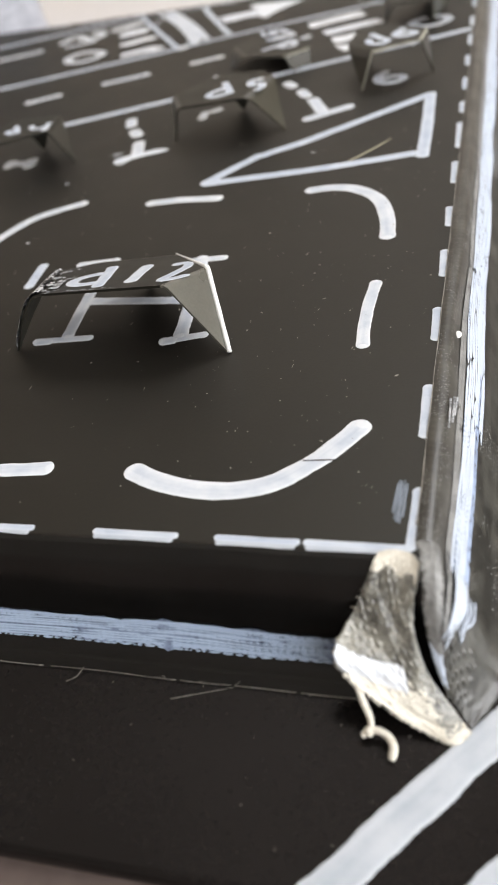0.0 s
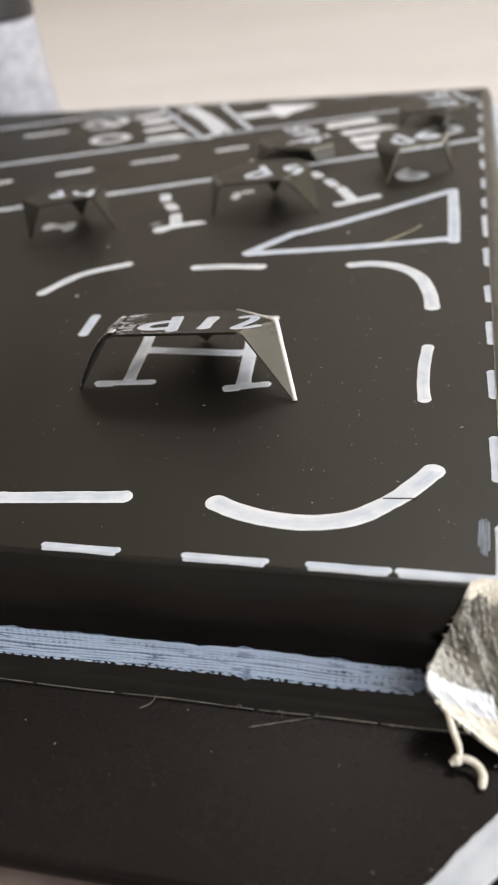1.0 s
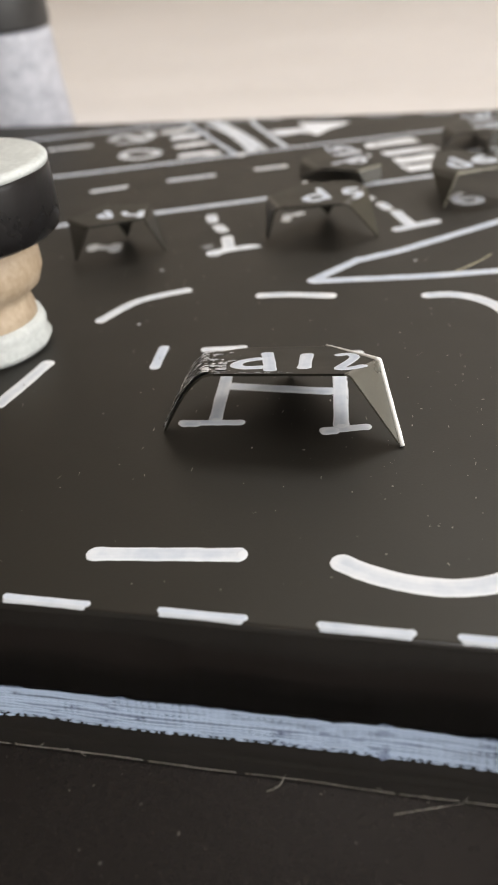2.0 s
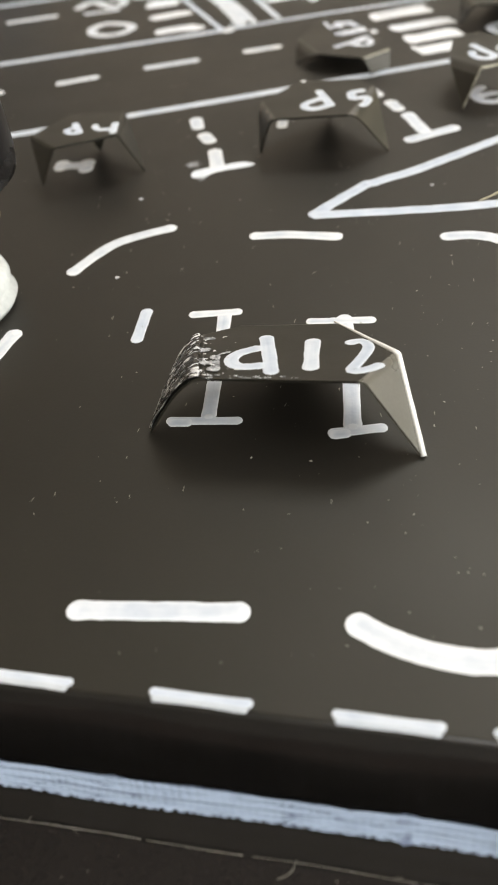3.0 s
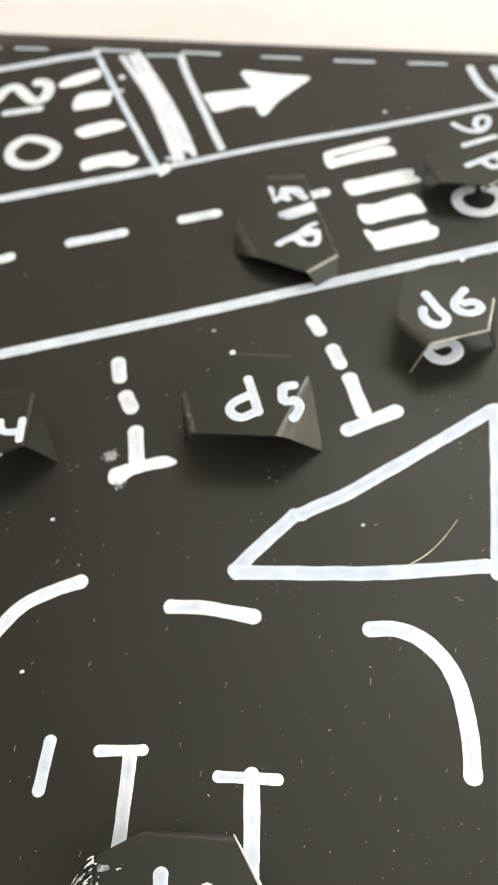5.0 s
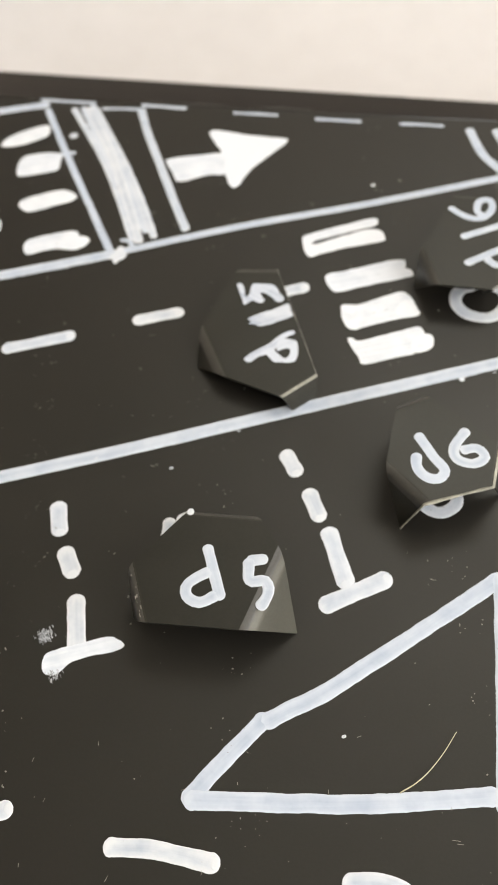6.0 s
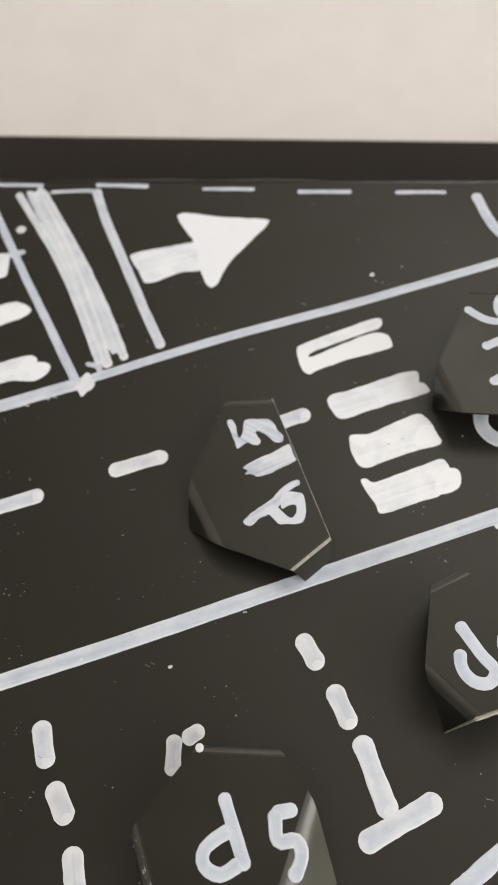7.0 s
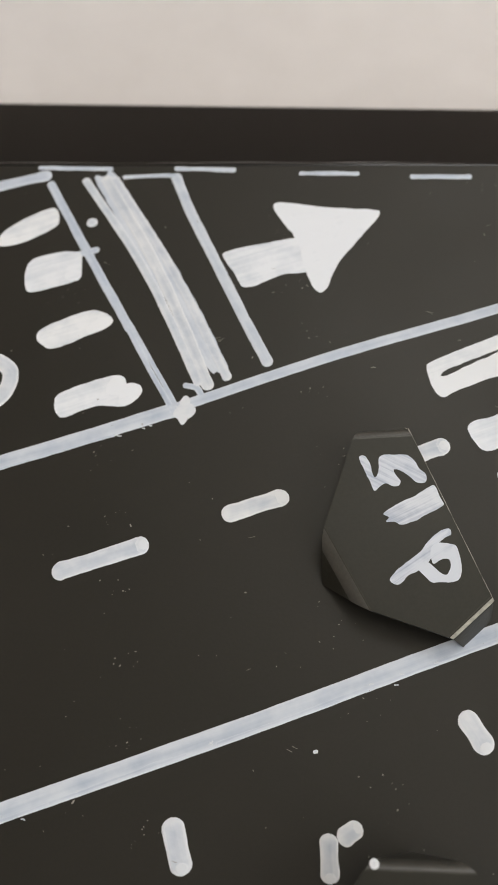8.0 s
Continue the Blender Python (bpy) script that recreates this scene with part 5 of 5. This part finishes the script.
d5, top5, creases5 = stand("black folded plastic stand lettered d5", (-2.0, 3.2), 2.45, (0.03, 0.0),
      [(-14, 2.4, 1.8, -20, 3.9), (92, 2.8, 1.52, 92, 3.0), (204, 3.5, 1.25, 205, 3.9)],
      [("letter_d", [[(-2.47, 4.25), (-1.97, 3.11), (-1.52, 2.1)], [(-2.2, 3.15), (-2.95, 2.55), (-2.92, 2.0), (-2.33, 1.78), (-1.74, 2.15)]], 0.5),
       ("digit_five", [[(0.05, 4.0), (-0.6, 3.85)], [(-0.6, 3.85), (-0.45, 3.0), (0.2, 3.05), (0.41, 2.53), (0.18, 1.9)]], 0.5)], bright=(1, 2), worn=(0,))
stroke("paint_dot", d5, [[(-1.6, 2.62), (-1.46, 2.65)]], 0.3, M_PAINT, "white paint blob on the corner", ground=top5)
rf = random.Random(41)
lo5, hi5 = creases5[2][:2]
flecks = []
for k in range(8):
    p = lo5.lerp(hi5, rf.random()) * rf.uniform(0.93, 0.985)
    d = (hi5 - lo5).normalized() * rf.uniform(0.02, 0.09)
    flecks.append([(p.x - d.x, p.y - d.y), (p.x + d.x, p.y + d.y)])
stroke("worn_flecks", d5, flecks, 0.04, M_DUST, "pale flecks along the bend", ground=lambda x, y: top5(x, y) - 0.02, height=0.03, wobble=0.9, step=0.03)
stand("black folded plastic stand lettered d15 beside the crossing", (-2.0, 17.3), 1.03, (0.0, 0.0),
      [(-46.1, 3.82, 1.075, -53.4, 5.36), (95.9, 4.52, 1.08, 104.4, 4.79), (209.7, 3.14, 1.61, 209.2, 3.9)],
      [("digit_five", [[(-4.10, 20.45), (-3.89, 20.52), (-3.71, 20.29), (-3.52, 19.69), (-3.43, 19.58), (-3.30, 19.82), (-3.31, 20.30), (-3.18, 20.55), (-2.71, 20.63), (-2.18, 20.62), (-1.87, 20.36), (-1.66, 20.01), (-1.44, 19.78), (-1.47, 19.45), (-1.76, 19.44), (-1.97, 19.58), (-2.25, 19.80), (-2.52, 19.97), (-2.71, 19.96), (-2.61, 19.73), (-2.43, 19.50), (-2.52, 19.29), (-2.78, 19.25), (-3.04, 19.33), (-3.29, 19.17), (-3.46, 19.02), (-3.58, 19.22), (-3.75, 19.63), (-3.95, 20.04)]], (1, -0.5)),
       ("digit_one", [[(-3.11, 18.02), (-2.90, 18.26), (-2.54, 18.51), (-1.92, 18.85), (-1.31, 19.28), (-1.10, 19.32), (-0.89, 18.81), (-0.78, 18.58), (-0.87, 18.44), (-1.36, 18.16), (-1.85, 17.85), (-2.39, 17.63), (-2.68, 17.76), (-3.01, 17.72), (-2.90, 17.92)]], (1, 0.55)),
       ("letter_d", [[(-2.88, 15.42), (-2.68, 15.72), (-2.34, 16.06), (-1.80, 16.52), (-1.34, 17.09), (-0.94, 17.45), (-0.62, 17.57), (-0.53, 17.35), (-0.74, 17.18), (-1.08, 16.89), (-1.25, 16.44), (-1.52, 16.05), (-1.85, 15.79), (-2.18, 15.64), (-2.40, 15.36), (-2.62, 15.22)],
                     [(-1.32, 16.76), (-0.98, 16.97), (-0.60, 16.94), (-0.38, 16.86), (-0.23, 16.44), (-0.20, 15.90), (-0.31, 15.58), (-0.57, 15.43), (-1.06, 15.43), (-1.30, 15.42), (-1.59, 15.67), (-1.81, 15.93), (-1.48, 16.19), (-1.19, 15.96), (-1.01, 15.78), (-0.75, 15.69), (-0.60, 15.99), (-0.64, 16.31), (-0.94, 16.29), (-1.28, 16.14)]], (0.8, 0.6))], pale=(0, 1), blunt={0: 0.3}, bright=(1, 2), dry=True, slide=(-0.68, 0.72, 0.05))
d6, top6, creases6 = stand("black folded plastic stand lettered d6 with a pale worn crease", (7.2, 10.2), 2.4, (0.0, 0.02),
      [(-7, 2.35, 1.1, -9, 2.95), (121, 3.2, 0.7, 121, 3.4), (228, 2.45, 1.22, 241, 3.2)],
      [("letter_d", [[(6.0, 11.0), (6.74, 9.97), (7.25, 9.35), (7.0, 8.88), (6.42, 8.93), (6.03, 9.4), (6.0, 9.95)]], 0.5),
       ("digit_six", [[(8.11, 11.5), (7.62, 10.6), (7.75, 10.0), (8.47, 9.82), (8.98, 10.23), (8.6, 10.65), (8.0, 10.45)]], 0.48)], pale=(0, 5), bright=(1, 2))
lo6, hi6, tip6 = creases6[2]
bm = bmesh.new()
tube_into(bm, [(hi6.x, hi6.y, top6(hi6.x, hi6.y) - 0.02), (hi6.x * 0.5 + tip6.x * 0.5, hi6.y * 0.5 + tip6.y * 0.5, 1.2), (tip6.x, tip6.y, 0.06)], 0.05, 0.7, 8, 0.15, 0.2)
part("pale_edge", bm, M_WORN, d6, "pale worn edge of one leg")
stand("black folded plastic stand lettered d16 over a painted ring", (8.2, 23.8), 1.75, (0.0, 0.0),
      [(-45, 3.0, 1.2, -61, 1.85), (88, 3.9, 1.2, 88, 4.1), (201.7, 2.76, 1.25, 212, 3.25)],
      [("digit_six", [[(6.97, 26.65), (7.82, 26.05), (8.68, 26.0), (9.2, 26.75), (9.1, 27.45), (8.55, 27.35), (8.4, 26.6), (8.75, 26.15)]], 0.42),
       ("digit_one", [[(7.7, 24.48), (9.7, 25.55)]], 0.44),
       ("letter_d", [[(7.95, 22.55), (9.85, 23.85)], [(9.6, 23.7), (10.1, 22.95), (9.5, 22.55), (9.0, 22.95)]], 0.45)], bare=(0,), slide=(0, 0, 0.79), bright=(2,))
stand("black folded plastic stand lettered d4", (-15.0, 0.2), 2.35, (0.0, -0.03),
      [(9, 2.0, 1.62, -12, 3.3), (98, 1.85, 1.2, 98, 2.0), (232, 2.9, 1.25, 228, 3.4)],
      [("letter_d", [[(-15.75, 0.45), (-15.0, -0.85)], [(-15.4, -0.15), (-15.9, -0.5), (-15.5, -0.95), (-15.0, -0.8)]], 0.42),
       ("digit_four", [[(-14.48, 0.2), (-14.1, -0.42), (-13.4, -0.38)], [(-13.36, 0.45), (-13.1, -0.9)]], 0.42)])

# ---- spool and bottle ----
spool = thing("wooden_knob", "turned bare wooden knob with black head and white top", "knob", (-17.5, -14.4, 0))
part("body", lathe([(2.6, 1.4), (2.95, 1.6), (2.9, 2.1), (2.75, 2.6), (2.85, 3.0), (3.4, 3.35), (3.7, 4.1), (3.65, 5.0), (3.4, 5.7), (3.4, 6.0)], 64, 0.012), M_WOOD, spool, "bare turned wood")
part("foot", lathe([(2.7, 0.0), (3.2, 0.1), (3.38, 0.45), (3.15, 0.82), (3.32, 1.15), (3.2, 1.6), (2.6, 1.75)], 64, 0.03), M_KNOBWHITE, spool, "white-painted foot with a ragged rim")
head = part("head", lathe([(3.0, 5.85), (4.6, 5.9), (4.95, 6.15), (5.05, 6.7), (5.0, 8.8), (4.95, 9.1), (4.6, 9.15)], 64, 0.004), M_CAP, spool, "glossy black head")
part("top", lathe([(4.96, 9.05), (5.0, 9.25), (4.9, 9.4), (4.6, 9.45), (0.1, 9.45)], 64, 0.012), M_KNOBWHITE, head, "white-painted top")
bottle = thing("paint_bottle", "pale plastic bottle with a dark grey cap", "bottle", (-47.6, 52.0, Z_TAB + 0.3))
part("body", lathe([(7.0, 0.0), (7.7, 0.3), (7.8, 1.2), (7.5, 4.0), (7.1, 8.0), (6.95, 12.0), (6.9, 13.0), (6.2, 13.4)], 48, 0.03), M_LABEL, bottle, "pale grey-white bottle body")
part("cap", lathe([(6.0, 13.2), (6.8, 13.4), (6.9, 13.8), (6.9, 24.0), (6.6, 24.6), (0.1, 24.7)], 48), M_GREYCAP, bottle, "dark grey cap")

# ---- loose small things ----
bm = bmesh.new()
tube_into(bm, [(6.4, -3.85, 0.06), (7.0, -3.4, 0.12), (7.5, -2.85, 0.16), (8.0, -2.1, 0.14), (8.45, -1.25, 0.08)], 0.03, 0.5, 6, 0.15)
tagged(link("dry_fibre", bm, M_FIBRE), "curved dry straw-coloured fibre lying on the board", "fibre")
bm = bmesh.new()
random.seed(11)
for i in range(900):
    x, y = random.uniform(-24, 12), random.uniform(-31, 36)
    if i > 500:
        knot = (i - 500) // 8
        x, y = (knot * 7.31) % 30 - 18 + random.gauss(0, 0.5), (knot * 11.7) % 44 - 8 + random.gauss(0, 0.4)
    if i < 200:
        x, y = random.gauss(6, 5), random.gauss(-20, 7)
    if not (-30 < x < 12 and -31 < y < 36):
        continue
    r = random.choice((0.01, 0.012, 0.014, 0.018, 0.03)) * random.uniform(0.7, 1.3)
    m = Matrix.Translation(Vector((x, y, 0.006)) * U) @ Matrix.Rotation(random.uniform(0, 3.1), 4, "Z") @ Matrix.Diagonal((random.choice((1, 1.2, 1.5, 2.5)), 1, 0.5, 1))
    bmesh.ops.create_icosphere(bm, subdivisions=1, radius=r * U, matrix=m)
for i in range(36):
    x, y = random.uniform(-20, 14), random.uniform(-40, -34.5)
    m = Matrix.Translation(Vector((x, y, Z_BASE + 0.006)) * U) @ Matrix.Rotation(random.uniform(0, 3.1), 4, "Z") @ Matrix.Diagonal((random.choice((1, 1.5, 3)), 1, 0.5, 1))
    bmesh.ops.create_icosphere(bm, subdivisions=1, radius=random.uniform(0.008, 0.03) * U, matrix=m)
tagged(link("dust", bm, M_DUST), "scattered pale dust specks on the boards", "dust", kind="stuff")
